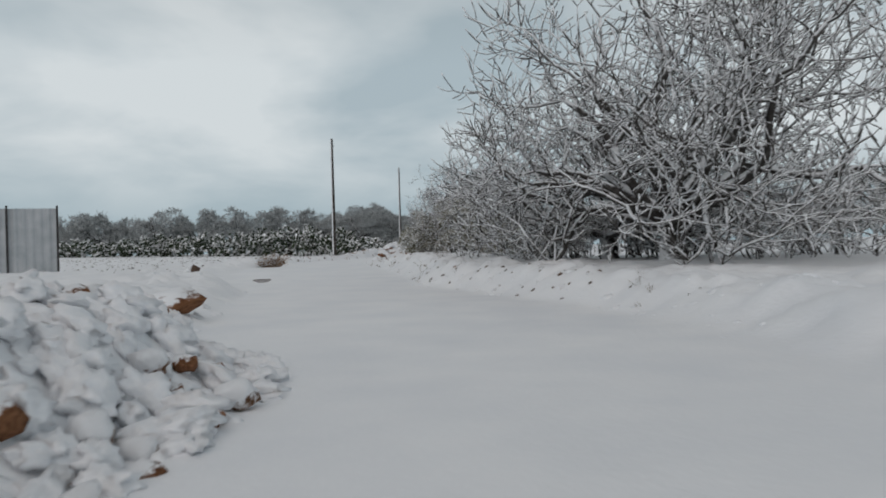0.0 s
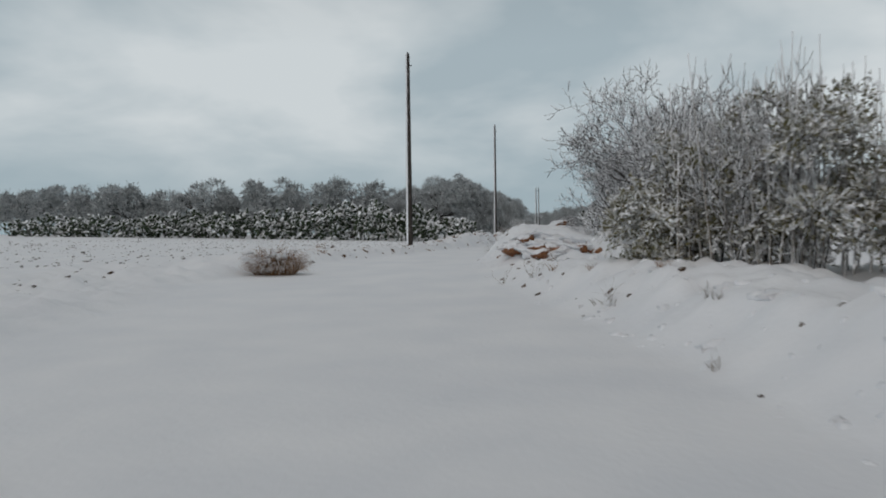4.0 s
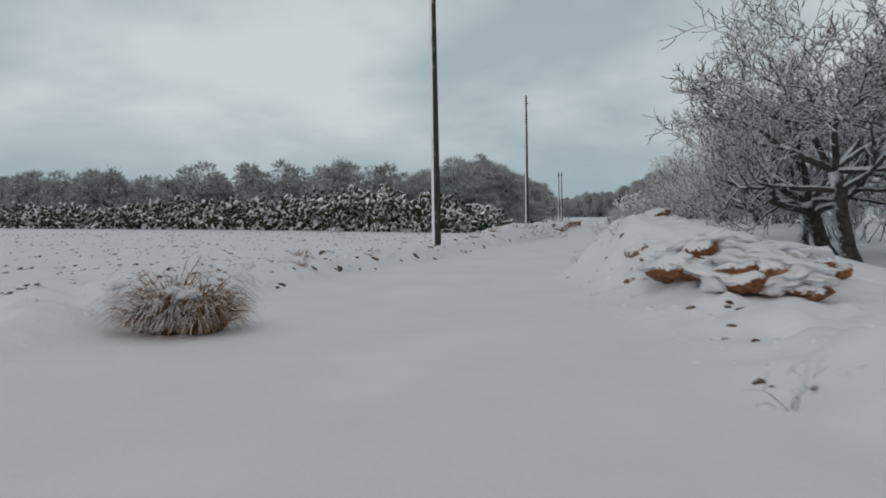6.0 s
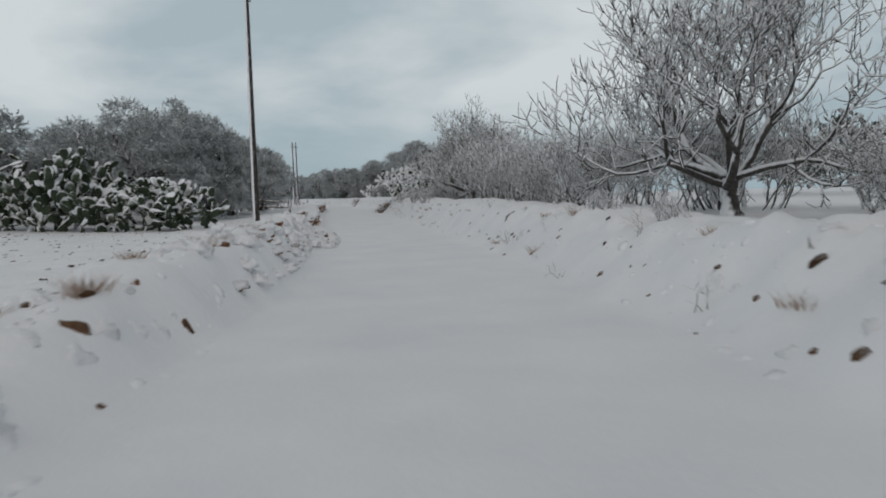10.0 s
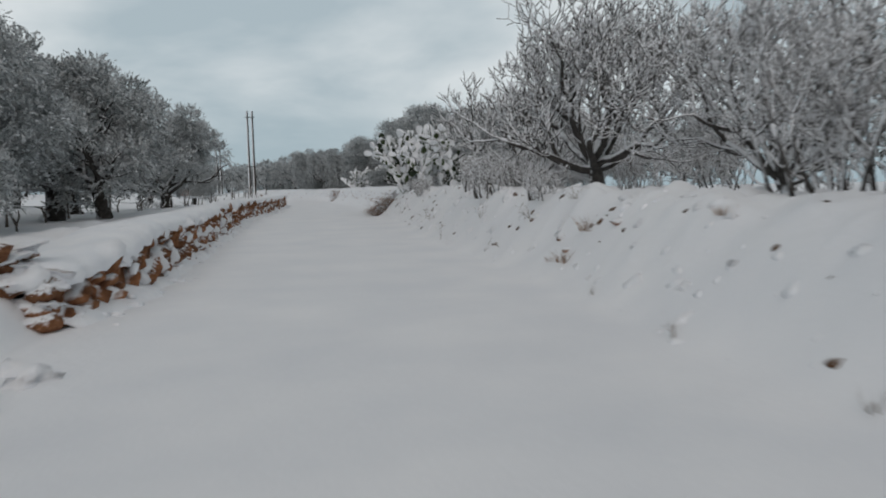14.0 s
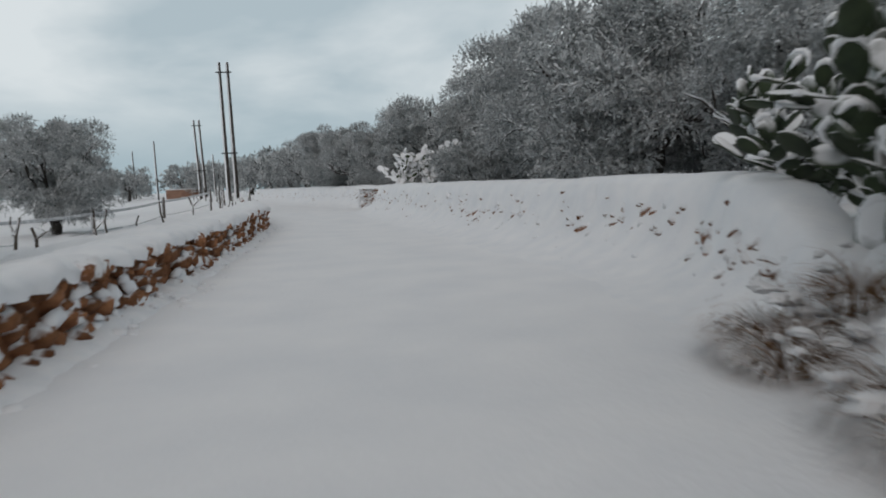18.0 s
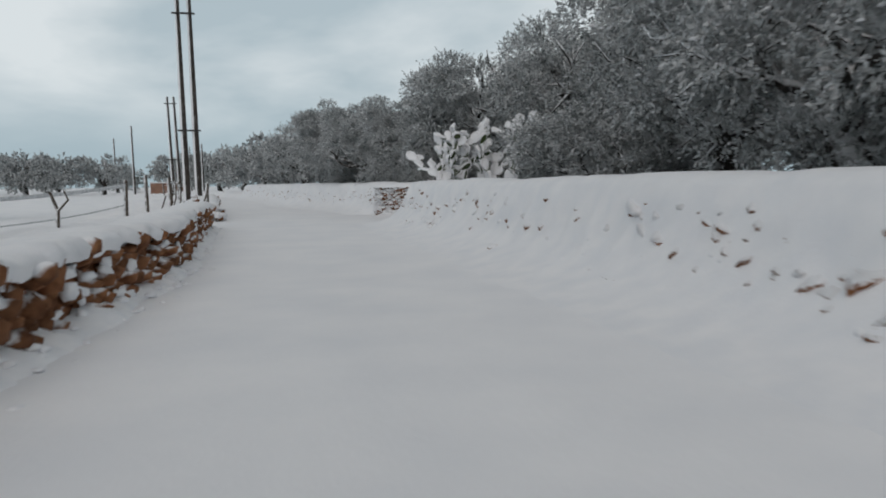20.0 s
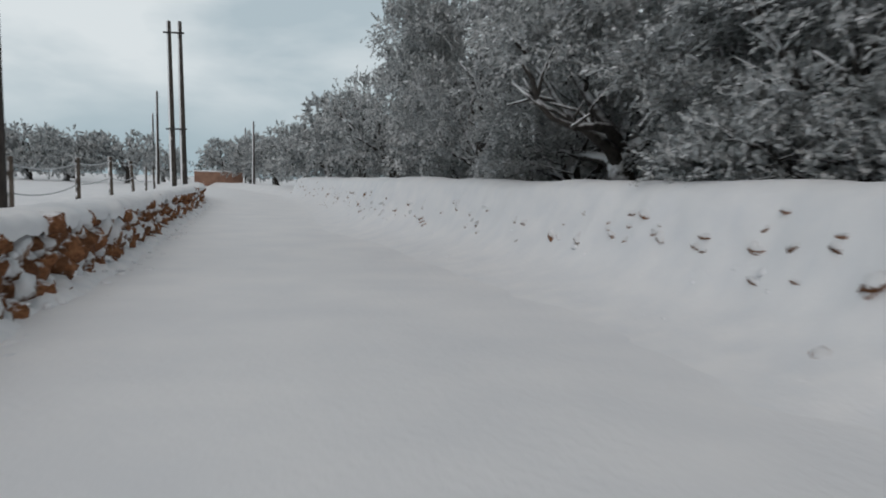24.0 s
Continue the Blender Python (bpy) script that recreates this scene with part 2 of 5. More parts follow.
RISE_L = knots([(-30, 0.6), (8, 0.6), (11.5, 0.45), (14, 0.2), (19, 0.25), (23, 0.42), (26, 0.36), (29, 0.12), (38, 0.12), (43, 0.36), (50, 0.3), (56, 0.2), (60, 0.36), (63, 0.66), (68, 0.7), (72, 0.52), (80, 0.34), (86, 0.34), (143, 0.45), (143.6, 0.05), (146.8, 0.05), (147.4, 0.45), (180, 0.5), (400, 0.3)])
RISE_R = knots([(-30, 0.4), (14, 0.45), (20, 0.55), (30, 0.6), (38, 0.5), (40.5, 0.18), (44, 0.2), (46.5, 0.95), (55, 1.0), (64, 0.75), (72, 0.9), (80, 1.0), (100, 1.0), (108, 0.95), (112, 0.7), (116, 0.45), (143, 0.45), (143.6, 0.06), (147.0, 0.06), (147.6, 0.45), (180, 0.5), (400, 0.3)])
FIELD_L = knots([(-30, -0.45), (12, -0.3), (18, -0.12), (26, -0.08), (34, -0.22), (45, -0.12), (85, 0.0), (110, 0.25), (150, 0.2), (400, 0.6)])
FIELD_R = knots([(-30, -0.3), (20, -0.1), (40, 0.0), (50, -0.3), (60, -0.25), (68, 0.35), (72, 0.5), (100, 0.6), (150, 0.4), (400, 0.6)])


MOUNDS = [(-3.9, 8.6, 2.2, 4.2, 0.25), (-4.6, 77.4, 1.6, 5.0, 0.16), (-2.2, 43.4, 1.6, 1.2, 0.22), (-3.6, 79.6, 1.0, 4.0, 0.12)]


def height(x, y):
    z = ROAD(y)
    dl, dr = EDGE_L(y) - x, x - EDGE_R(y)
    rough = 0.0
    if dl > 0:
        walled = 86 < y < 190
        sharp = ease(41, 44, y) * (1 - ease(66, 74, y))
        up = RISE_L(y) * ease(0, 0.35 if walled else 1.0 - 0.35 * sharp, dl - (0.1 if walled else 0))
        rough = min(1.0, dl) * (1 - 0.75 * ease(3.0, 7.0, dl))
        field = FIELD_L(y) + 0.018 * max(0.0, min(60.0, -x - 10))
        k = ease(0.9, 5.0 - 2.4 * sharp, dl)
        z = (z + up) * (1 - k) + field * k
    elif dr > 0:
        up = RISE_R(y) * ease(0, 1.25, dr)
        rough = min(1.0, dr) * (1 - 0.75 * ease(3.0, 7.0, dr))
        k = ease(1.5, 7.0, dr)
        z = (z + up) * (1 - k) + FIELD_R(y) * k
    near = 1.0 if abs(x) < 60 and y < 220 else 0.0
    if near:
        z += 0.018 * nz(x * 0.35, y * 0.35, 3.0) + 0.006 * nz(x * 1.9, y * 1.9, 5.0)
        z += rough * (0.10 * nz(x * 0.55, y * 0.55, 9.0) + 0.15 * nz(x * 1.5, y * 1.5, 1.0) + 0.14 * abs(nz(x * 2.7, y * 2.7, 2.0)) + 0.055 * nz(x * 4.6, y * 4.6, 6.0))
        for cx, cy, rx, ry, tall in MOUNDS:
            q = ((x - cx) / rx) ** 2 + ((y - cy) / ry) ** 2
            if q < 1:
                z += (1 - q) * (tall + 0.55 * tall * nz(x * 1.7, y * 1.7, cx) + 0.3 * tall * nz(x * 4.5, y * 4.5, cy))
        if dl > 3.0 and y < 100:
            z += 0.03 * abs(nz(x * 2.6, y * 2.6, 4.0))
    return z


def ground_sheet():
    """Rows across the lane: close columns on both banks, wide ones over the lane and out to the horizon."""
    steps = [0.1 * i for i in range(31)] + [3.3, 3.6, 4.0, 4.4, 4.8, 5.3, 5.8, 6.4, 7.0, 7.8, 8.6, 9.6, 10.8, 12.2, 14, 16, 18.5, 21.5, 25, 30, 37, 46, 58, 75, 100, 140, 200, 300, 500, 900]
    us = [(-d, 0) for d in reversed(steps)] + [(0, (i + 1) / 18) for i in range(17)] + [(d, 1) for d in steps]
    ys = [-600, -300, -150, -80, -40, -25, -15, -8, -4, -2, 0, 2, 3]
    v = 4.0
    while v < 185:
        ys.append(v)
        v += 0.125 if v < 116 else 0.25
    ys += [186, 188, 190, 193, 196, 200, 205, 211, 218, 226, 236, 248, 264, 285, 310, 350, 400, 500, 700, 1000, 1600, 2600]
    verts = []
    for y in ys:
        a, b = EDGE_L(y), EDGE_R(y)
        for d, f in us:
            x = a + (b - a) * f + d
            verts.append((x, y, height(x, y)))
    w = len(us)
    faces = [(j * w + i, j * w + i + 1, (j + 1) * w + i + 1, (j + 1) * w + i) for j in range(len(ys) - 1) for i in range(w - 1)]
    ob = new("ground", py_mesh("ground", verts, faces, M_SNOW, True))
    tagged(ob, "snow-covered country lane between low banks and open fields", "ground", kind="structure")


ground_sheet()


def lying(r, x, y, sink, sx, sy, sz):
    """A pose flat against the ground, sunk into it, turned at will."""
    e = 0.12
    n = Vector((height(x - e, y) - height(x + e, y), height(x, y - e) - height(x, y + e), 2 * e)).normalized()
    p = Vector((x, y, height(x, y))) - n * sink
    return Matrix.Translation(p) @ n.to_track_quat("Z", "Y").to_matrix().to_4x4() @ pose(0, 0, 0, r.uniform(-10, 10), r.uniform(-10, 10), r.uniform(0, 360)) @ Matrix.Diagonal((sx, sy, sz, 1))


# ---- utility poles ----
def tube(bm, pts, radii, sides=8, cap=True):
    rings = []
    n = len(pts)
    for i, p in enumerate(pts):
        p = Vector(p)
        d = (Vector(pts[min(i + 1, n - 1)]) - Vector(pts[max(i - 1, 0)])).normalized()
        a = d.orthogonal().normalized() if i == 0 else (side - side.dot(d) * d).normalized()
        side = a
        b = d.cross(a)
        rings.append([bm.verts.new(p + radii[i] * (math.cos(2 * math.pi * k / sides) * a + math.sin(2 * math.pi * k / sides) * b)) for k in range(sides)])
    for r0, r1 in zip(rings, rings[1:]):
        for k in range(sides):
            bm.faces.new((r0[k], r0[(k + 1) % sides], r1[(k + 1) % sides], r1[k]))
    if cap:
        bm.faces.new(rings[0][::-1])
        bm.faces.new(rings[-1])


def box(bm, c, s, m=None):
    r = bmesh.ops.create_cube(bm, size=1.0)["verts"]
    for v in r:
        v.co = Vector((v.co.x * s[0] + c[0], v.co.y * s[1] + c[1], v.co.z * s[2] + c[2]))
        if m is not None:
            v.co = m @ v.co
    return r


def pole(x, y, top, lean=(0, 0), twin=0.0, label="", bottom=None):
    z0 = height(x, y) - 0.15 if bottom is None else bottom
    h = top - z0
    p = base("utility_pole", pose(x, y, z0), label, "utility pole", "poles along the lane")
    for k in ((-0.5, 0.5) if twin else (0,)):
        bm = bmesh.new()
        n = 8
        tube(bm, [(k * twin + lean[0] * h * i / n, lean[1] * h * i / n, h * i / n) for i in range(n + 1)], [0.15 - 0.06 * i / n for i in range(n + 1)], 12)
        part("pole_shaft", bm, M_POLE, p, smooth=False)
    if twin:
        for f in (0.37, 0.93):
            bm = bmesh.new()
            box(bm, (lean[0] * h * f, lean[1] * h * f - 0.14, h * f), (twin + 0.44, 0.06, 0.07))
            part("cross_arm", bm, M_IRON, p)
    else:
        bm = bmesh.new()
        tube(bm, [(lean[0] * h, lean[1] * h, h), (lean[0] * h, lean[1] * h, h + 0.12)], [0.10, 0.03], 10)
        part("pole_cap", bm, M_IRON, p)
        bm = bmesh.new()
        f = 0.945
        box(bm, (lean[0] * h * f + 0.10, -0.02, h * f), (0.16, 0.05, 0.05))
        part("bracket", bm, M_IRON, p)
    return p


pole(-7.83, 56.05, 8.66, label="bare wooden utility pole with snow blown on one side")
pole(-4.94, 87.4, 10.15, label="bare wooden utility pole behind the stone bank")
pole(0.62, 153.1, 8.82, (-0.003, 0), 0.46, label="pair of wooden poles bolted together beside the wall")
pole(-2.9, 179.0, 7.95, (-0.02, 0), 0.46, label="pair of wooden poles bolted together further along the wall")


# ---- raw geometry ----
def raw_tube(V, F, pts, radii, sides=5):
    start = len(V)
    n = len(pts)
    a = None
    for i in range(n):
        d = (pts[min(i + 1, n - 1)] - pts[max(i - 1, 0)]).normalized()
        a = d.orthogonal().normalized() if a is None else (a - a.dot(d) * d).normalized()
        b = d.cross(a)
        for k in range(sides):
            w = 2 * math.pi * k / sides
            V.append(pts[i] + radii[i] * (math.cos(w) * a + math.sin(w) * b))
    for i in range(n - 1):
        for k in range(sides):
            p, q = start + i * sides + k, start + i * sides + (k + 1) % sides
            F.append((p, q, q + sides, p + sides))
    F.append(tuple(start + (n - 1) * sides + k for k in range(sides)))


def wander(r, amount):
    return Vector((r.uniform(-1, 1), r.uniform(-1, 1), r.uniform(-1, 1))) * amount


def bough(V, F, T, G, r, p, d, length, radius, level, lift, droop, deep=6, thin=0.016, side=0.6, hang=0.2):
    """A branch that bends upwards at its end and forks; thick wood goes to V, F and thin twigs to T, G."""
    n = 4 if level < 4 else 3
    pts, rad = [p.copy()], [radius]
    for i in range(n):
        d = (d + wander(r, 0.26) + Vector((0, 0, lift * (i + 1) / n - droop))).normalized()
        p = p + d * (length / n)
        if p.z < 0.3 and level < 90:
            d = Vector((d.x, d.y, abs(d.z) + 0.35)).normalized()
            p.z = max(p.z, 0.1)
        pts.append(p.copy())
        rad.append(max(thin, radius * (1 - 0.30 * (i + 1) / n)))
    if level >= 3:
        raw_tube(T, G, pts, rad, 4)
    else:
        raw_tube(V, F, pts, rad, 6)
    if level >= deep or length < 0.2:
        return
    forks = 2 if r.random() < 0.4 else 3
    turn = d.orthogonal().normalized()
    w0 = r.uniform(0, 6.28)
    for k in range(forks):
        w = w0 + 6.28 * k / forks + r.uniform(-0.4, 0.4)
        nd = (d + (Matrix.Rotation(w, 3, d) @ turn) * r.uniform(0.5, 1.0)).normalized()
        at = pts[-1] if k < 2 else pts[-2]
        bough(V, F, T, G, r, at.copy(), nd, length * r.uniform(0.64, 0.84), rad[-1] * (0.88 if k == 0 else 0.76), level + 1, lift, droop * 0.7, deep, thin, side, hang)
    if level >= 2:
        for i in (1, 2, 3) if side > 0.8 and n > 3 else (1, 2):
            if r.random() < side:
                w = r.uniform(0, 6.28)
                nd = (d * 0.5 + (Matrix.Rotation(w, 3, d) @ turn) + Vector((0, 0, hang))).normalized()
                bough(V, F, T, G, r, pts[i].copy(), nd, length * r.uniform(0.35, 0.55), rad[i] * 0.6, max(level + 2, deep - 1), lift, droop * 0.5, deep, thin, side, hang)


def fig_tree(x, y, seed, tall, trunk_h, limbs, radius=0.2, flat=0.9, lift=0.32, droop=0.05, label="", lean=(0, 0), turn=0.0, reach=0.25, deep=6, thin=0.012, side=0.6, hang=0.2, twig=M_TWIG, kind="fig_tree"):
    r = random.Random(seed)
    tree = base(kind, pose(x, y, height(x, y) - 0.08, 0, 0, turn), label, "tree", "bare trees by the lane")
    V, F = [], []
    pts = [Vector((0, 0, 0))]
    for i in range(5):
        pts.append(pts[-1] + Vector((r.uniform(-0.08, 0.08) + lean[0] / 5, r.uniform(-0.08, 0.08) + lean[1] / 5, trunk_h / 5)))
    raw_tube(V, F, pts, [radius * k for k in (1.5, 1.15, 1.0, 0.95, 1.0, 0.9)], 9)
    piece("trunk", py_mesh("trunk", V, F, M_BARK, True), tree)
    for k in range(limbs):
        V, F, T, G = [], [], [], []
        w = 6.28 * k / limbs + r.uniform(-0.3, 0.3)
        up = r.uniform(0.15, 0.6) if k % 3 else r.uniform(0.9, 1.6)
        d = Vector((math.cos(w) * flat, math.sin(w) * flat, up)).normalized()
        bough(V, F, T, G, r, pts[-1 - (k % 2)].copy(), d, tall * reach * r.uniform(0.85, 1.15), radius * r.uniform(0.42, 0.62), 1, lift, droop if k % 3 else 0.0, deep, thin, side, hang)
        limb = piece("limb", py_mesh("limb", V, F, M_BARK, True), tree)
        tagged(piece("twig_spray", py_mesh("twig_spray", T, G, twig, True), limb, label="thin twigs thickly coated with snow"), kind="stuff")
    return tree


def shrub_mesh(seed, stems, tall, wide, lift=0.25):
    r = random.Random(seed)
    V, F, T, G = [], [], [], []
    for _ in range(stems):
        w, q = r.uniform(0, 6.28), wide * math.sqrt(r.random())
        p = Vector((math.cos(w) * q, math.sin(w) * q, 0))
        d = Vector((math.cos(w) * r.uniform(0.2, 1.0), math.sin(w) * r.uniform(0.2, 1.0), 1)).normalized()
        bough(V, F, T, G, r, p, d, tall * r.uniform(0.24, 0.38), 0.032, 2, lift, 0.0, 6, 0.009)
    return py_mesh("stem_tangle", V, F, M_BARK, True), py_mesh("twig_spray", T, G, M_TWIG, True)


# ---- olives ----
def leaf_cloud(seed, lobes, per_lobe, spread, mid, rise, size=0.26, low=1.2):
    """Leafy sprays set on the outside of many uneven lobes: drooping at the flanks, upright on top."""
    g = np.random.RandomState(seed)
    per = 9
    reach = min(size * 2.8, 0.5)
    quads = []
    for _ in range(lobes):
        w, q = g.uniform(0, 6.283), spread * math.sqrt(g.uniform(0.05, 1))
        c = np.array([math.cos(w) * q, math.sin(w) * q, mid + rise * g.uniform(-1, 1) * math.sqrt(max(0.08, 1 - (q / (spread * 1.15)) ** 2))])
        rad = g.uniform(0.45, 1.05) * spread * 0.36
        n = max(6, int(per_lobe * (rad / (spread * 0.3)) ** 2 / per))
        v = g.normal(size=(n, 3))
        v /= np.linalg.norm(v, axis=1)[:, None]
        v[:, 2] = np.where(v[:, 2] < -0.6, -v[:, 2], v[:, 2])
        p = c + v * (rad * (0.35 + 0.65 * g.uniform(size=n) ** 0.6))[:, None] * np.array([1, 1, 0.85])
        d = v + g.normal(size=(n, 3)) * 0.5
        d[:, 2] += np.where(v[:, 2] > 0.25, 0.7, -0.25)
        d /= np.linalg.norm(d, axis=1)[:, None]
        long = reach * g.uniform(0.55, 1.25, size=n)[:, None] * np.where(g.uniform(size=n) < 0.1, 1.5, 1.0)[:, None]
        for k in range(per):
            f = k / (per - 1)
            at = p + d * long * f + g.normal(size=(n, 3)) * size * 0.12
            at[:, 2] -= 0.22 * long[:, 0] * f * f
            e = d + g.normal(size=(n, 3)) * 0.6
            e /= np.linalg.norm(e, axis=1)[:, None]
            s = np.cross(e, g.normal(size=(n, 3)))
            s /= np.linalg.norm(s, axis=1)[:, None]
            ln = size * g.uniform(0.6, 1.35, size=n)[:, None]
            wd = ln * g.uniform(0.15, 0.25, size=n)[:, None]
            quad = np.stack([at - e * ln * 0.5, at + s * wd, at + e * ln * 0.5, at - s * wd], 1)
            quads.append(quad[at[:, 2] > low])
    quads = np.concatenate(quads)
    k = len(quads)
    return quads.reshape(-1, 3).tolist(), np.arange(4 * k).reshape(k, 4).tolist()


def snow_clots(seed, cloud, n, size):
    """Small flattened lumps of snow caught in the upper outside of a crown."""
    g = np.random.RandomState(seed)
    v = np.array(cloud)[::4]
    r = np.linalg.norm((v - v.mean(axis=0)) / v.std(axis=0), axis=1)
    spots = v[(r > 1.35) & (v[:, 2] > np.quantile(v[:, 2], 0.12))]
    V, F = [], []
    for p in spots[g.randint(0, len(spots), size=n)]:
        a, b, c = size * g.uniform(0.5, 1.5), size * g.uniform(0.5, 1.2), size * g.uniform(0.3, 0.6)
        w, i = g.uniform(0, 6.283), len(V)
        for x, y, z in ((1, 0, -0.3), (0.3, 1, 0), (-0.8, 0.6, -0.2), (-0.9, -0.6, 0.1), (0.4, -0.9, -0.3), (0.1, 0, 1), (0, 0.1, -0.8)):
            x, y, z = a * (x + 0.2 * g.normal()), b * (y + 0.2 * g.normal()), c * z
            V.append((p[0] + x * math.cos(w) - y * math.sin(w), p[1] + x * math.sin(w) + y * math.cos(w), p[2] + z))
        for k in range(5):
            F += [(i + k, i + (k + 1) % 5, i + 5), (i + (k + 1) % 5, i + k, i + 6)]
    return V, F


def olive_kind(seed, spread=2.9, mid=3.6, rise=1.7, lobes=34, per_lobe=900, size=0.17, low=1.2):
    r = random.Random(seed)
    tree = base("olive_tree", pose(0, 0, -50), "old olive tree with grey-green leaves dusted with snow", "olive tree", "olive trees")
    V, F = [], []
    pts = [Vector((0, 0, 0))]
    for i in range(6):
        pts.append(pts[-1] + Vector((r.uniform(-0.14, 0.14), r.uniform(-0.14, 0.14), 0.27)))
    raw_tube(V, F, pts, [0.44, 0.34, 0.29, 0.30, 0.27, 0.25, 0.22], 10)
    piece("trunk", py_mesh("trunk", V, F, M_OLIVE_BARK, True), tree)
    V, F, T, G = [], [], [], []
    for k in range(9):
        w = 6.28 * k / 9 + r.uniform(-0.4, 0.4)
        d = Vector((math.cos(w), math.sin(w), r.uniform(0.5, 1.1))).normalized()
        p, rad = pts[-1 - k % 2].copy(), 0.15
        line, rr = [p.copy()], [rad]
        for i in range(6):
            d = (d + wander(r, 0.4) + Vector((0, 0, 0.1))).normalized()
            p = p + d * spread * 0.17
            line.append(p.copy())
            rr.append(0.15 * (1 - 0.14 * (i + 1)))
            if i > 1:
                e = (d + wander(r, 0.9)).normalized()
                raw_tube(T, G, [p, p + e * 0.4, p + (e + wander(r, 0.5)).normalized() * 0.9], [0.06, 0.045, 0.02], 5)
                e = (d + wander(r, 1.2) + Vector((0, 0, 0.4))).normalized()
                raw_tube(T, G, [p, p + e * 0.4, p + (e + wander(r, 0.5) + Vector((0, 0, 0.3))).normalized() * 0.9], [0.045, 0.03, 0.012], 5)
        raw_tube(V, F, line, rr, 7)
    V2 = len(V)
    piece("branchwork", py_mesh("branchwork", V + T, F + [tuple(q + V2 for q in f) for f in G], M_OLIVE_BOUGH, True), tree)
    v, f = leaf_cloud(seed, lobes, per_lobe, spread, mid, rise, size, low)
    piece("crown", py_mesh("crown", v, f, M_OLIVE), tree, label="grey-green leaf sprays with snow on them")
    if size < 0.2:
        tagged(piece("snow_load", py_mesh("snow_load", *snow_clots(seed, v, 380 if size < 0.1 else 260, 0.065), M_SNOWCAP, True), tree, label="small lumps of snow caught in the leaves"), kind="stuff")
    return tree


OLIVES = [olive_kind(11), olive_kind(23, 3.1, 3.4, 1.8), olive_kind(37, 2.7, 3.7, 1.9)]
DENSE = [olive_kind(12, 3.0, 3.1, 2.3, 44, 900, 0.16, 0.3), olive_kind(24, 3.2, 3.0, 2.4, 46, 900, 0.16, 0.3), olive_kind(38, 2.9, 3.2, 2.4, 42, 900, 0.16, 0.3)]
CLOSE = [olive_kind(12, 3.0, 3.1, 2.3, 46, 3000, 0.09, 0.3), olive_kind(24, 3.2, 3.0, 2.4, 46, 3000, 0.09, 0.3), olive_kind(38, 2.9, 3.2, 2.4, 44, 3000, 0.09, 0.3)]
OPEN_CROWN = [olive_kind(14, 2.7, 3.7, 2.1, 42, 2500, 0.09, 0.7), olive_kind(26, 2.8, 3.5, 2.3, 42, 2500, 0.09, 0.5), olive_kind(40, 2.7, 3.7, 2.2, 42, 2500, 0.09, 0.6)]
FAR = [olive_kind(13, 3.0, 3.1, 2.3, 36, 330, 0.30, 0.3), olive_kind(25, 3.2, 3.0, 2.4, 38, 330, 0.30, 0.3), olive_kind(39, 2.9, 3.2, 2.4, 36, 330, 0.30, 0.3)]


def olive(x, y, tall, i, wide=1.0, label="", dz=0.0, kinds=OLIVES):
    src = kinds[i % 3]
    k = tall / 5.9
    t = copy_thing(src, pose(x, y, height(x, y) - 0.1 + dz, 0, 0, (i * 73) % 360) @ Matrix.Diagonal((k * wide, k * wide, k, 1)))
    t.scale = (k * wide, k * wide, k)
    if label:
        t["label"] = label
    return t


# behind the prickly pear hedge
for i, (x, y, h) in enumerate([(-7.6, 98.5, 5.5), (-11.3, 95.0, 6.0), (-16.6, 100, 5.0), (-20.6, 99, 6.7), (-25.5, 102, 5.0), (-29.6, 101, 6.5), (-34.5, 104, 5.2), (-39, 103, 6.4), (-44.5, 105, 5.3),
                               (-49, 105, 6.4), (-55, 108, 6.0), (-61, 109, 6.2), (-68, 111, 6.0), (-75, 112, 6.3), (-4.9, 105, 3.9)]):
    olive(x, y, h, i, 1.0, kinds=CLOSE if i < 2 else DENSE)
# grove beyond the fence
for i, (x, y, h) in enumerate([(-9.8, 97.5, 6.6), (-9.2, 104, 6.8), (-6.7, 106.5, 6.0), (-7.3, 113, 5.6), (-4.5, 119.3, 5.9), (-3.7, 131.5, 3.7), (-8.0, 146, 5.0), (-14, 110, 6.2), (-14, 119, 6), (-13.5, 128, 5.4), (-19, 115, 6.1)]):
    olive(x, y, h, i + 1, 0.85 if i == 5 else 0.95, "olive tree with a short dark trunk in the fenced snowy field", dz=-0.6 if i == 4 else 0.0, kinds=CLOSE if i in (4, 5) else OPEN_CROWN if i < 7 else OLIVES)
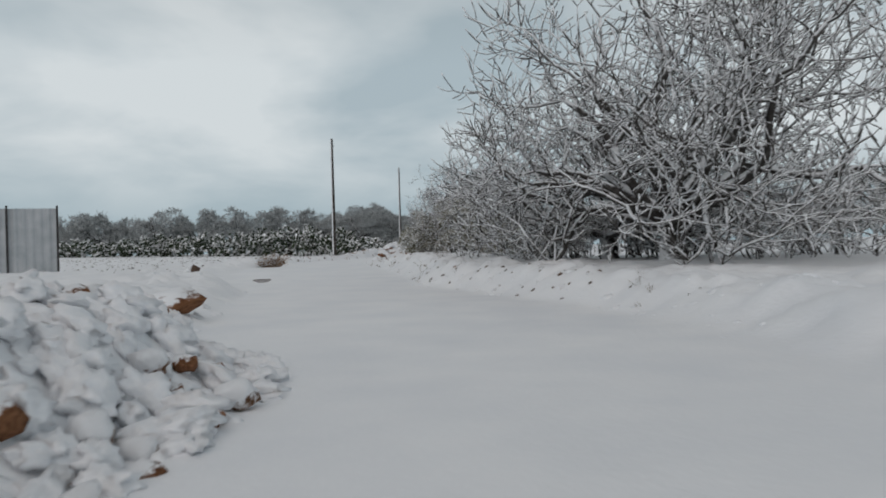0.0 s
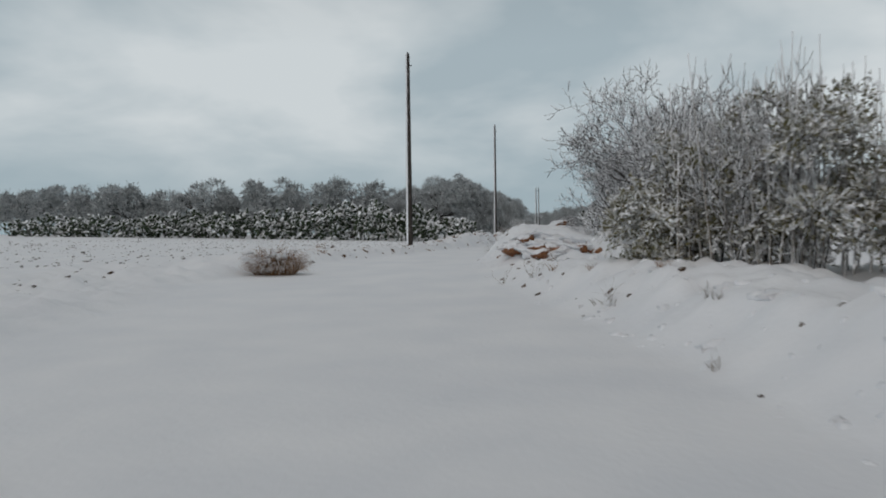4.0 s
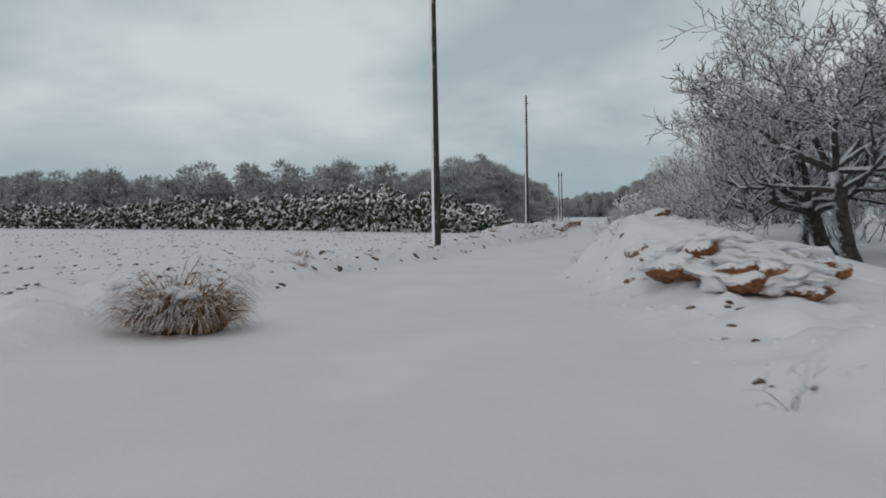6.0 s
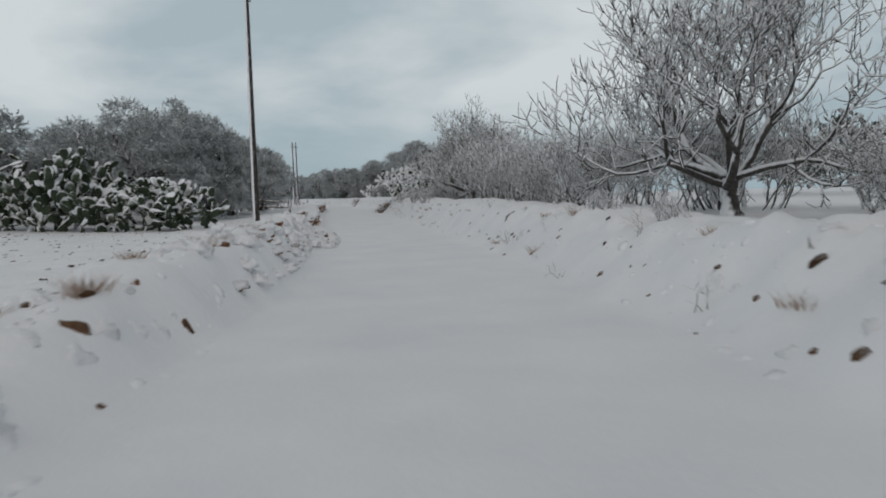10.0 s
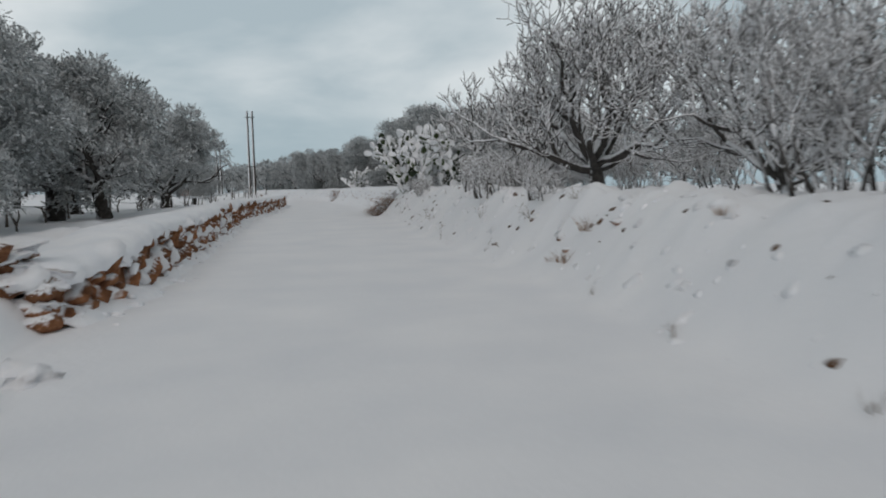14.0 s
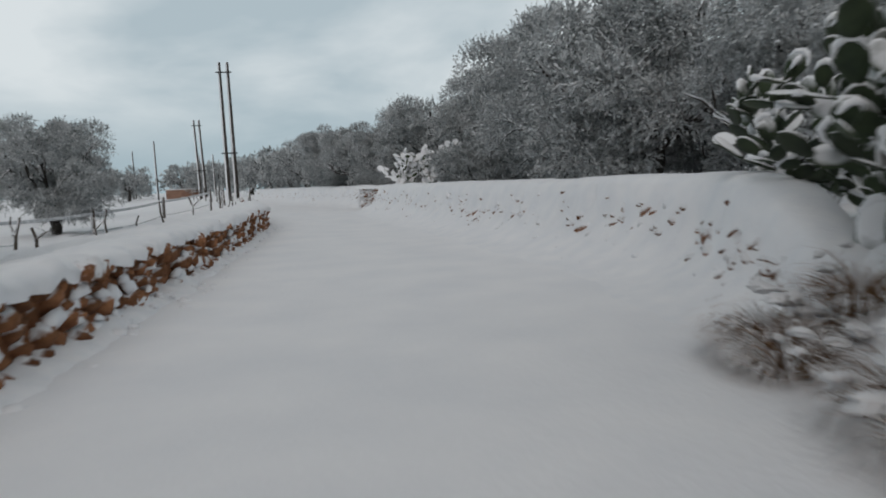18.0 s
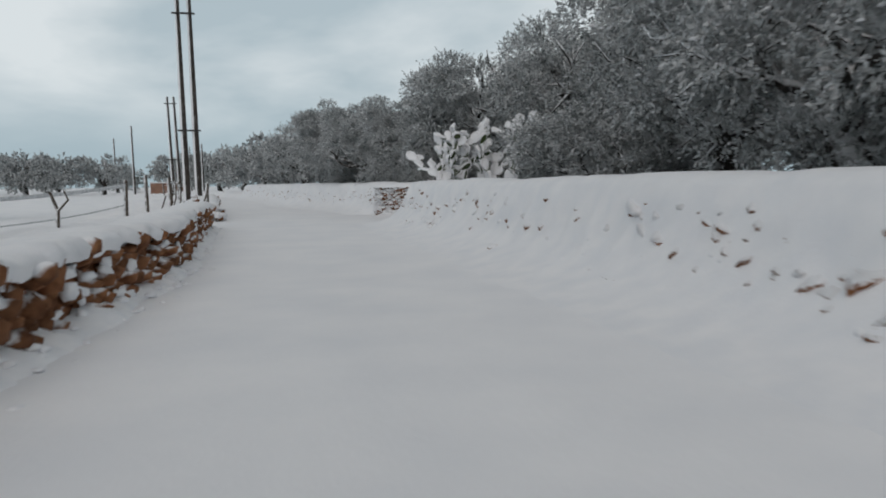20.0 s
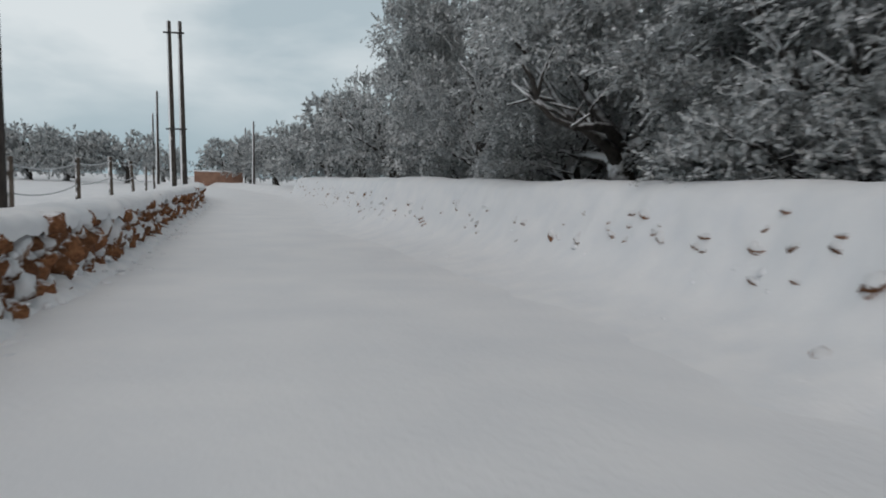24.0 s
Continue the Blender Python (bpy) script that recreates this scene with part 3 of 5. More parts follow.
# behind the right-hand wall: the row along it, small trees between, taller ones behind
for i, (x, y, h) in enumerate([(12.6, 119.5, 4.9), (12.2, 125.5, 6.2), (13.0, 131.5, 6.4), (14.8, 138, 6.8), (14.6, 145.5, 6.8), (12.9, 150.0, 6.6), (8.9, 156.4, 4.7), (7.3, 161.2, 5.3)]):
    olive(x, y, h, i + 2, (1.0, 1.05, 0.8)[max(0, i - 5)], kinds=CLOSE if i < 7 else OPEN_CROWN, label="large olive tree behind the wall, branches and leaves white with snow")
for i, (x, y, h) in enumerate([(8.8, 168.5, 5.7), (6.9, 176, 5.4), (5.2, 184, 5.3), (3.4, 195, 5.5), (1.2, 206, 5.7), (-2.0, 219, 5.6), (-6, 233, 6.2), (-11, 248, 6.5), (13.8, 162, 5.2), (13.2, 171, 5.0), (18.0, 124, 5.8), (18.5, 131, 6.8), (19.5, 140, 7.0), (18.6, 151, 7.0), (17, 158, 6.4), (12, 180, 5.6), (10.5, 188, 5.4), (8, 198, 5.6), (24, 128, 7), (25, 140, 7.2), (24, 152, 7.2), (22, 165, 6.8), (26, 120, 5.6)]):
    olive(x, y, h, i, 1.0, kinds=DENSE if i in (0, 1, 8, 9, 13) else FAR, label="olive tree in the grove behind the wall, dusted with snow")
for i, (x, y, h) in enumerate([(13.4, 141.2, 3.0), (16.2, 142.4, 3.3), (18.6, 145.4, 3.4), (11.0, 137.0, 2.6), (14.0, 150.5, 3.0), (10.6, 157.4, 2.8), (11.6, 164.5, 3.2), (9.6, 152.6, 2.4), (15.6, 148.6, 3.4), (17.4, 154, 3.6), (14.4, 158, 3.4), (12.4, 169, 3.4), (9.0, 173, 2.8), (20.5, 149, 3.6), (22, 158, 4.0), (14.2, 122.5, 2.8), (15.6, 126.8, 3.0), (17.0, 119.5, 3.2), (20.5, 126, 3.6), (16.4, 134.5, 3.0), (10.3, 150.4, 2.5), (10.1, 154.0, 2.7), (8.5, 158.6, 2.5), (10.7, 153.4, 4.5)]):
    olive(x, y, h, i, 1.25, kinds=CLOSE if i < 3 or i > 19 else DENSE, label="low olive growth behind the wall, leaves frosted white")
# across the far field
for i, (x, y, h) in enumerate([(-24, 216, 5.6), (-20, 214, 5.2), (-15.5, 216, 5.0), (-31, 222, 5.4), (-38, 228, 5.6), (-46, 226, 5.4), (-27, 236, 5.5), (-20, 250, 5.4)]):
    olive(x, y, h, i, 1.0, kinds=FAR, label="distant olive tree standing alone in a snowy field")
for o in OLIVES + DENSE + CLOSE + OPEN_CROWN + FAR:
    for c in (o, *o.children_recursive):
        bpy.data.objects.remove(c)


def far_woods():
    verts, faces = [], []
    r = random.Random(5)
    spots = [(-90 + 7 * i + r.uniform(-2, 2), 125 + r.uniform(0, 30)) for i in range(-8, 9)] + [(-80 + 9 * i + r.uniform(-3, 3), 290 + r.uniform(-15, 60)) for i in range(13)] + [(40 + 8 * i, 100 + 11 * (i % 5)) for i in range(14)] + [(30 + r.uniform(0, 40), 40 + 9 * i) for i in range(8)]
    for j, (x, y) in enumerate(spots):
        v, f = leaf_cloud(100 + j, 16, 150, 3.8, 2.9, 2.4, 0.45, 0.0)
        z = height(x, y)
        n = len(verts)
        verts += [(a + x, b + y, c + z) for a, b, c in v]
        faces += [tuple(q + n for q in g) for g in f]
    tagged(new("far_woods", py_mesh("far_woods", verts, faces, M_WOODS)), "distant snowy olive woods along the horizon", "woods", kind="stuff")


far_woods()

# ---- bare fig trees ----
fig_tree(6.1, 22.4, 3, 8.4, 1.2, 19, 0.30, 1.0, 0.13, 0.12, "large bare fig tree, drooping branches thick with snow", reach=0.285, thin=0.016, side=0.9, hang=-0.35)
fig_tree(5.5, 27.0, 5, 7.6, 1.0, 9, 0.24, 1.0, 0.13, 0.10, "bare fig tree merging with its neighbour, thick with snow", reach=0.27, thin=0.016, side=0.85, hang=-0.3)
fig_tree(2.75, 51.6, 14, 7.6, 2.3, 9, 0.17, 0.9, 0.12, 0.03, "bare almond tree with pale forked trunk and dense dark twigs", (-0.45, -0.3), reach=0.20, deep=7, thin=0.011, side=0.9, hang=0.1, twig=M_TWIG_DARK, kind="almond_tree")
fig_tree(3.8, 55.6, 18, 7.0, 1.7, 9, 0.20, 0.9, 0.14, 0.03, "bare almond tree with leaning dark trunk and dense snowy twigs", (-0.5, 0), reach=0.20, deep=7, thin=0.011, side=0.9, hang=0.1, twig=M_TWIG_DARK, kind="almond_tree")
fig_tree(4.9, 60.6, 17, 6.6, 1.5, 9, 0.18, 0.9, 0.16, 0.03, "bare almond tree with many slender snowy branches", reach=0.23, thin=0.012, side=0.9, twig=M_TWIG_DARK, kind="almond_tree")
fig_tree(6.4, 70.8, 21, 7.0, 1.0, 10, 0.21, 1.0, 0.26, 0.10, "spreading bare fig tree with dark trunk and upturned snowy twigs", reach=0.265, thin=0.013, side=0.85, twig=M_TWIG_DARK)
fig_tree(8.6, 98.8, 31, 7.6, 1.0, 12, 0.21, 0.95, 0.22, 0.03, "tall bare fig tree with thick dark limbs and fine snowy branches", reach=0.215, thin=0.014, side=0.85)
fig_tree(7.9, 91.0, 36, 5.6, 0.6, 11, 0.12, 0.9, 0.2, 0.05, "low bare fig tree with long snowy limbs", reach=0.19)
fig_tree(9.8, 107.3, 42, 6.4, 0.5, 9, 0.24, 0.9, 0.3, 0.02, "low fig tree with thick snow-laden limbs beside the prickly pear", reach=0.24, thin=0.018)

SHRUBS = [shrub_mesh(51, 15, 3.0, 1.2), shrub_mesh(52, 16, 2.5, 1.5), shrub_mesh(53, 16, 1.3, 0.9)]


def shrub(x, y, i, k=1.0, label="leafless thicket of tangled snow-laden shoots"):
    s = base("thicket", pose(x, y, height(x, y) - 0.05, 0, 0, (i * 67) % 360), label, "shrub", "bare thickets on the bank")
    s.scale = (k, k, k)
    stems = tagged(piece("stem_tangle", SHRUBS[i % 3][0], s), kind="stuff")
    tagged(piece("twig_spray", SHRUBS[i % 3][1], stems), kind="stuff")


THICKETS_LOW = [(7.6, 62.5, .8), (9.5, 58.0, .9), (3.6, 25.6, .55), (5.2, 26.4, .7), (7.2, 27.0, .8), (9.0, 22.5, .7), (11.5, 24, .9), (13, 27, 1.0), (5.0, 29.5, .8), (8.5, 30.5, 1.0)]
THICKETS_MID = [(4.6, 74, .8), (5.9, 76.5, .9), (4.9, 79, .85), (6.3, 81, 1.0), (5.4, 83.8, .95), (7.4, 85.5, 1.05), (5.9, 87.5, .95), (8.8, 80, 1.15), (9.6, 86, 1.15), (11.5, 102.5, .8), (7.4, 104.8, .5)]
THICKETS_HIGH = [(8.6, 67, .9), (8.9, 74.0, 1.1), (11, 76, 1.2), (9.2, 104.5, .6), (10.6, 110, .8), (12.5, 110.5, 1.0), (12.5, 94, 1.0), (13.5, 99, 1.0), (14, 104, 1.0), (12, 83, 1.2), (12, 70, 1.2)]
for i, (x, y, k) in enumerate(THICKETS_MID + THICKETS_HIGH + THICKETS_LOW):
    shrub(x, y, i % 2, k)
for x, y, k in [(4.1, 95.0, 0.7), (4.5, 97.0, 0.6), (1.3, 67.8, 0.4), (0.8, 64.8, 0.35), (3.6, 91.5, 0.4), (-1.1, 58.6, 0.42), (-0.7, 57.6, 0.4), (-3.0, 49.2, 0.3), (5.3, 105.6, 0.4), (5.5, 107.2, 0.35), (5.7, 108.6, 0.4), (5.9, 109.8, 0.35), (5.0, 104.2, 0.35), (6.4, 107.9, 0.5)]:
    shrub(x, y, 2, k, "low snow-laden bramble on top of the bank")


# ---- cane hedge by the first bend ----
def cane_hedge(x, y):
    r = random.Random(61)
    h = base("hedge", pose(x, y, height(x, y) - 0.3, 0, 0, -14) @ Matrix.Scale(0.9, 4), "tall clump of pale canes and yellow-green shrubs flecked with snow", "hedge")
    T, G = [], []
    for _ in range(55):
        a, b = r.uniform(-1.9, 1.6), r.uniform(-0.8, 0.8)
        p = Vector((a, b, 0))
        d = Vector((a * 0.05, b * 0.1, 1)).normalized()
        tall = r.uniform(2.3, 4.0) * (1 - 0.08 * abs(a))
        pts = [p.copy()]
        for i in range(4):
            d = (d + wander(r, 0.07)).normalized()
            pts.append(pts[-1] + d * tall / 4)
        raw_tube(T, G, pts, [0.022, 0.019, 0.016, 0.012, 0.008], 4)
    piece("cane_mass", py_mesh("cane_mass", T, G, M_CANE, True), h, label="pale upright canes")
    for k, (a, b, s, m, q) in enumerate([(-1.9, 0, 0.8, 0.9, 0.9), (-1.0, 0.3, 1.0, 1.5, 1.4), (0.2, -0.3, 1.1, 1.6, 1.5), (1.2, 0.2, 1.0, 1.4, 1.3), (2.1, -0.1, 0.9, 1.1, 1.1), (2.9, 0.2, 0.8, 0.8, 0.8), (3.6, 0.1, 0.7, 0.5, 0.5)]):
        v, f = leaf_cloud(70 + k, 30, 520, s, m, q, 0.085, 0.0)
        bush = piece("bush", py_mesh("bush", v, f, M_SHRUB), h, pose(a, b, 0))
    for a, b, w in ((-1.3, 0.1, 20), (-0.3, -0.1, 140)):
        stems = tagged(piece("stem_tangle", SHRUBS[0][0], h, pose(a, b, 0, 0, 0, w) @ Matrix.Diagonal((0.6, 0.6, 1.1, 1))), kind="stuff")
        tagged(piece("twig_spray", SHRUBS[0][1], stems), kind="stuff")
    return h


cane_hedge(0.8, 34.8)


# ---- prickly pears ----
def pad_mesh(name, mat):
    V, F = [], []
    n = 12
    outline = []
    for k in range(n):
        w = 2 * math.pi * k / n
        outline.append((math.sin(w) * (0.30 + 0.07 * -math.cos(w)), 0.5 - 0.5 * math.cos(w)))
    for side in (-1, 1):
        for s, thick in ((1.0, 0.25), (0.86, 0.8), (0.45, 1.0)):
            for a, c in outline:
                V.append((a * s, side * 0.055 * thick, 0.5 + (c - 0.5) * s))
        V.append((0, side * 0.058, 0.5))
    half = 3 * n + 1
    for h in range(2):
        o = h * half
        for ring in range(2):
            for k in range(n):
                q = (o + ring * n + k, o + ring * n + (k + 1) % n, o + (ring + 1) * n + (k + 1) % n, o + (ring + 1) * n + k)
                F.append(q if h == 1 else q[::-1])
        for k in range(n):
            q = (o + 2 * n + k, o + 2 * n + (k + 1) % n, o + 3 * n)
            F.append(q if h == 1 else q[::-1])
    for k in range(n):
        F.append((k, (k + 1) % n, half + (k + 1) % n, half + k))
    return py_mesh(name, V, F, mat, True)


PAD = pad_mesh("pad", M_PEAR)


def snow_load_mesh():
    """A fat roll of snow over the upper rim of a pad."""
    V, F = [], []
    pts, rad = [], []
    for k in range(9):
        w = math.pi - 1.75 + 3.5 * k / 8
        pts.append(Vector((math.sin(w) * (0.30 + 0.07 * -math.cos(w)) * 0.93, 0, 0.5 - 0.5 * math.cos(w) * 0.95)))
        rad.append(0.022 + 0.062 * math.sin(math.pi * (k + 0.35) / 8.7) + 0.008 * (k % 2))
    raw_tube(V, F, pts, rad, 8)
    return py_mesh("snow_load", V, F, M_SNOWCAP, True)


SNOW_LOAD = snow_load_mesh()


def pad_poses(seed, bases, deep, size, wild=1.0, top=9.0, dome=0.0, fall=0.0):
    r = random.Random(seed)
    out = []

    def grow(m, level, s):
        out.append((m, s))
        tip = m @ Vector((0, 0, s))
        if level >= deep or tip.z > top * (1 - dome * min(1.0, (tip.x / 2.2) ** 2)) - fall * max(0.0, tip.y):
            return
        for _ in range(r.choice((1, 2, 2, 3)) if level < 3 else r.choice((0, 1, 1, 2))):
            at = m @ Matrix.Translation((r.uniform(-0.16, 0.16) * s, 0, s * r.uniform(0.82, 0.97)))
            turn = Matrix.Rotation(wild * r.uniform(-0.62, 0.62), 4, "Y") @ Matrix.Rotation(wild * r.uniform(-0.42, 0.42), 4, "X") @ Matrix.Rotation(r.uniform(-1.5, 1.5), 4, "Z")
            q = at @ turn
            up = q.to_3x3() @ Vector((0, 0, 1))
            if up.z < 0.1:
                continue
            grow(q, level + 1, s * r.uniform(0.86, 1.04))

    for x, y, z, first in bases:
        grow(Matrix.Translation((x, y, z)) @ Matrix.Rotation(r.uniform(0, 6.28), 4, "Z") @ Matrix.Rotation(r.uniform(-0.5, 0.5), 4, "X") @ Matrix.Rotation(r.uniform(-0.5, 0.5), 4, "Y"), first, size * r.uniform(0.9, 1.15))
    return out


def prickly_pear(name, x, y, seed, bases, deep, size, label, top=9.0, single=True, group="", fall=0.0):
    z = height(x, y)
    p = base(name, pose(x, y, z - 0.05), label, "cactus", group)
    bases = [(q[0], q[1], height(x + q[0], y + q[1]) - z + q[2], q[3] if len(q) > 3 else 0) for q in bases]
    poses = pad_poses(seed, bases, deep, size, 1.0 if single else 1.6, top, 0.0 if single else 0.6, fall)
    if single:
        for m, s in poses[:300]:
            pad = piece("pad", PAD, p, m @ Matrix.Diagonal((s, s * 1.6, s, 1)))
            if (m.to_3x3() @ Vector((0, 0, 1))).z > 0.25:
                piece("snow_load", SNOW_LOAD, pad)
        poses = poses[300:]
    if poses:
        co = np.array([v.co for v in PAD.vertices])
        fs = [tuple(f.vertices) for f in PAD.polygons]
        V, F = [], []
        for m, s in poses:
            k = np.array(m)[:3, :3]
            n = len(V)
            V += [tuple(q) for q in (co * s) @ k.T + np.array(m.translation)]
            F += [tuple(i + n for i in f) for f in fs]
        mass = tagged(piece("pad_mass", py_mesh("pad_mass", V, F, M_PEAR_JOIN, True), p), kind="stuff")
        r = random.Random(seed)
        V, F = [], []
        for m, s in poses:
            if m.to_3x3()[2][2] > 0.2 and r.random() < 0.3:
                pts = [m @ (s * Vector((math.sin(w) * (0.30 - 0.07 * math.cos(w)) * 0.93, 0, 0.5 - 0.475 * math.cos(w)))) for w in (1.9, 2.5, 3.14, 3.8, 4.4)]
                raw_tube(V, F, pts, [s * k * r.uniform(0.8, 1.3) for k in (0.04, 0.085, 0.10, 0.085, 0.04)], 6)
        if V:
            tagged(piece("snow_load", py_mesh("snow_load", V, F, M_SNOWCAP, True), mass, label="rolls of snow along the pad rims"), kind="stuff")
    return p


def spread_bases(seed, n, a, b, wide, z=0.0):
    r = random.Random(seed)
    return [(a[0] + (b[0] - a[0]) * (i + 0.5) / n + r.uniform(-wide, wide), a[1] + (b[1] - a[1]) * (i + 0.5) / n + r.uniform(-wide, wide), z) for i in range(n)]


def bank_bases(seed, n, x0, y0):
    """Roots along the crest of the bank, then some low ones spilling over its edge."""
    r = random.Random(seed)
    out = []
    for i in range(n):
        y = 106.0 + 11.5 * (i + r.random()) / n
        out.append((EDGE_R(y) + (1.1 if y < 111.5 else 1.65) + 1.7 * r.random() ** 1.3 - x0, y - y0, 0.0))
    for i in range(9):
        y = 110.4 + 3.0 * (i + r.random()) / 9
        out.append((EDGE_R(y) + 0.9 + 0.4 * r.random() - x0, y - y0, 0.0, 4))
    return out


prickly_pear("prickly_pear", 6.4, 110.0, 81, bank_bases(1, 30, 6.4, 110.0), 6, 0.47, "huge prickly pear spilling over the bank, pads loaded with snow", 2.35, fall=0.09)
prickly_pear("prickly_pear", 9.6, 142.4, 87, spread_bases(2, 9, (-1.2, 0.3), (2.2, -0.5), 0.4, 0.3), 5, 0.46, "prickly pear rising behind the wall, pads capped with snow", 2.7)
for i in range(15):
    x = -8.7 - 3.4 * i
    y = 86.8 + min(i, 4) * 1.1 + 0.5 * max(0, i - 4)
    hedge = prickly_pear("prickly_pear", x, y, 90 + i, spread_bases(10 + i, 15, (-1.5, 0.4), (1.5, 0.3), 0.7), 9, 0.46, "dark green prickly pear hedge heaped with snow", (1.9, 2.5, 3.1, 2.7, 2.9, 2.3, 2.5, 2.0, 2.3, 2.1, 1.8, 2.2, 1.9, 2.2, 1.8)[i], False, "prickly pear hedge")
    hedge.scale = (1.3, 1.3, 1.2 if i == 0 else 1.35 if i < 9 else 1.15)
    hedge.location.z -= 0.25


# ---- stones ----
def stone_mesh(name, seed, mat=None, soft=0.7, jag=0.05):
    r = random.Random(seed)
    bm = bmesh.new()
    bmesh.ops.create_cube(bm, size=1.0)
    bmesh.ops.subdivide_edges(bm, edges=bm.edges[:], cuts=1, use_grid_fill=True)
    for v in bm.verts:
        q = v.co.normalized() * 0.62
        v.co = v.co.lerp(q, soft) * r.uniform(0.86, 1.12) + Vector((r.uniform(-1, 1), r.uniform(-1, 1), r.uniform(-1, 1))) * jag
    bmesh.ops.triangulate(bm, faces=bm.faces[:])
    return bm_mesh(name, bm, mat or M_STONE, soft > 0.5)


STONES = [stone_mesh("stone", 200 + i) for i in range(7)]


def clump_mesh(name, seed, mat, fine=2, rough=1.0):
    """A lumpy clod: stone under a crust of snow."""
    bm = bmesh.new()
    bmesh.ops.create_icosphere(bm, subdivisions=fine, radius=0.55)
    for v in bm.verts:
        n = v.co.normalized()
        v.co *= 1 + rough * (0.55 * nz(n.x * 1.6 + seed, n.y * 1.6, n.z * 1.6) + 0.42 * nz(n.x * 3.6, n.y * 3.6 + seed, n.z * 3.6) + (0.16 * nz(n.x * 8, n.y * 8, n.z * 8 + seed) if fine > 2 else 0))
        v.co.z *= 0.8
    return bm_mesh(name, bm, mat, True)


CLUMPS = [clump_mesh("stone", 2.7 * i, M_CLUMP) for i in range(7)]
ROUGH = [clump_mesh("stone", 4.3 * i + 80, M_STONE, 2, 0.7) for i in range(9)]
ROUGH_LOW = [clump_mesh("stone", 4.3 * i + 80, M_STONE, 1, 0.7) for i in range(9)]
SNOW_LUMPS = [clump_mesh("snow_lump", 3.7 * i + 150, M_DRIFT, 3, 1.25) for i in range(6)]
BANK_STONES = [clump_mesh("bank_stone", 5.9 * i + 30, M_BANKSTONE, 2, 1.0) for i in range(7)]
CRUMBS = [clump_mesh("crumb", 3.1 * i + 40, M_DRIFT, 1) for i in range(5)]


def stone_pose(r, x, y, z, sx, sy, sz, turn=None):
    return pose(x, y, z, r.uniform(-14, 14), r.uniform(-14, 14), r.uniform(0, 360) if turn is None else turn + r.uniform(-9, 9)) @ Matrix.Diagonal((sx, sy, sz, 1))


def join_stones(name, poses, parent, mat, source=None, smooth=False):
    V, F = [], []
    data = [(np.array([v.co for v in s.vertices]), [tuple(f.vertices) for f in s.polygons]) for s in source or STONES]
    for i, m in enumerate(poses):
        co, fs = data[i % len(data)]
        k = np.array(m)
        n = len(V)
        V += [tuple(q) for q in co @ k[:3, :3].T + k[:3, 3]]
        F += [tuple(q + n for q in f) for f in fs]
    return tagged(piece(name, py_mesh(name, V, F, mat, smooth), parent), kind="stuff")


def loft(name, ys, section, mat, parent, label=""):
    """A strip along the lane; section(y) gives the points across it."""
    V, F = [], []
    rows = [section(y) for y in ys]
    n = len(rows[0])
    for row in rows:
        V += row
    for j in range(len(rows) - 1):
        for i in range(n - 1):
            F.append((j * n + i, j * n + i + 1, (j + 1) * n + i + 1, (j + 1) * n + i))
    F.append(tuple(range(n))[::-1])
    F.append(tuple(range((len(rows) - 1) * n, len(rows) * n)))
    return piece(name, py_mesh(name, V, F, mat, True), parent, None, label)


def heading(edge, y):
    return math.degrees(math.atan2(edge(y + 0.5) - edge(y - 0.5), 1.0))


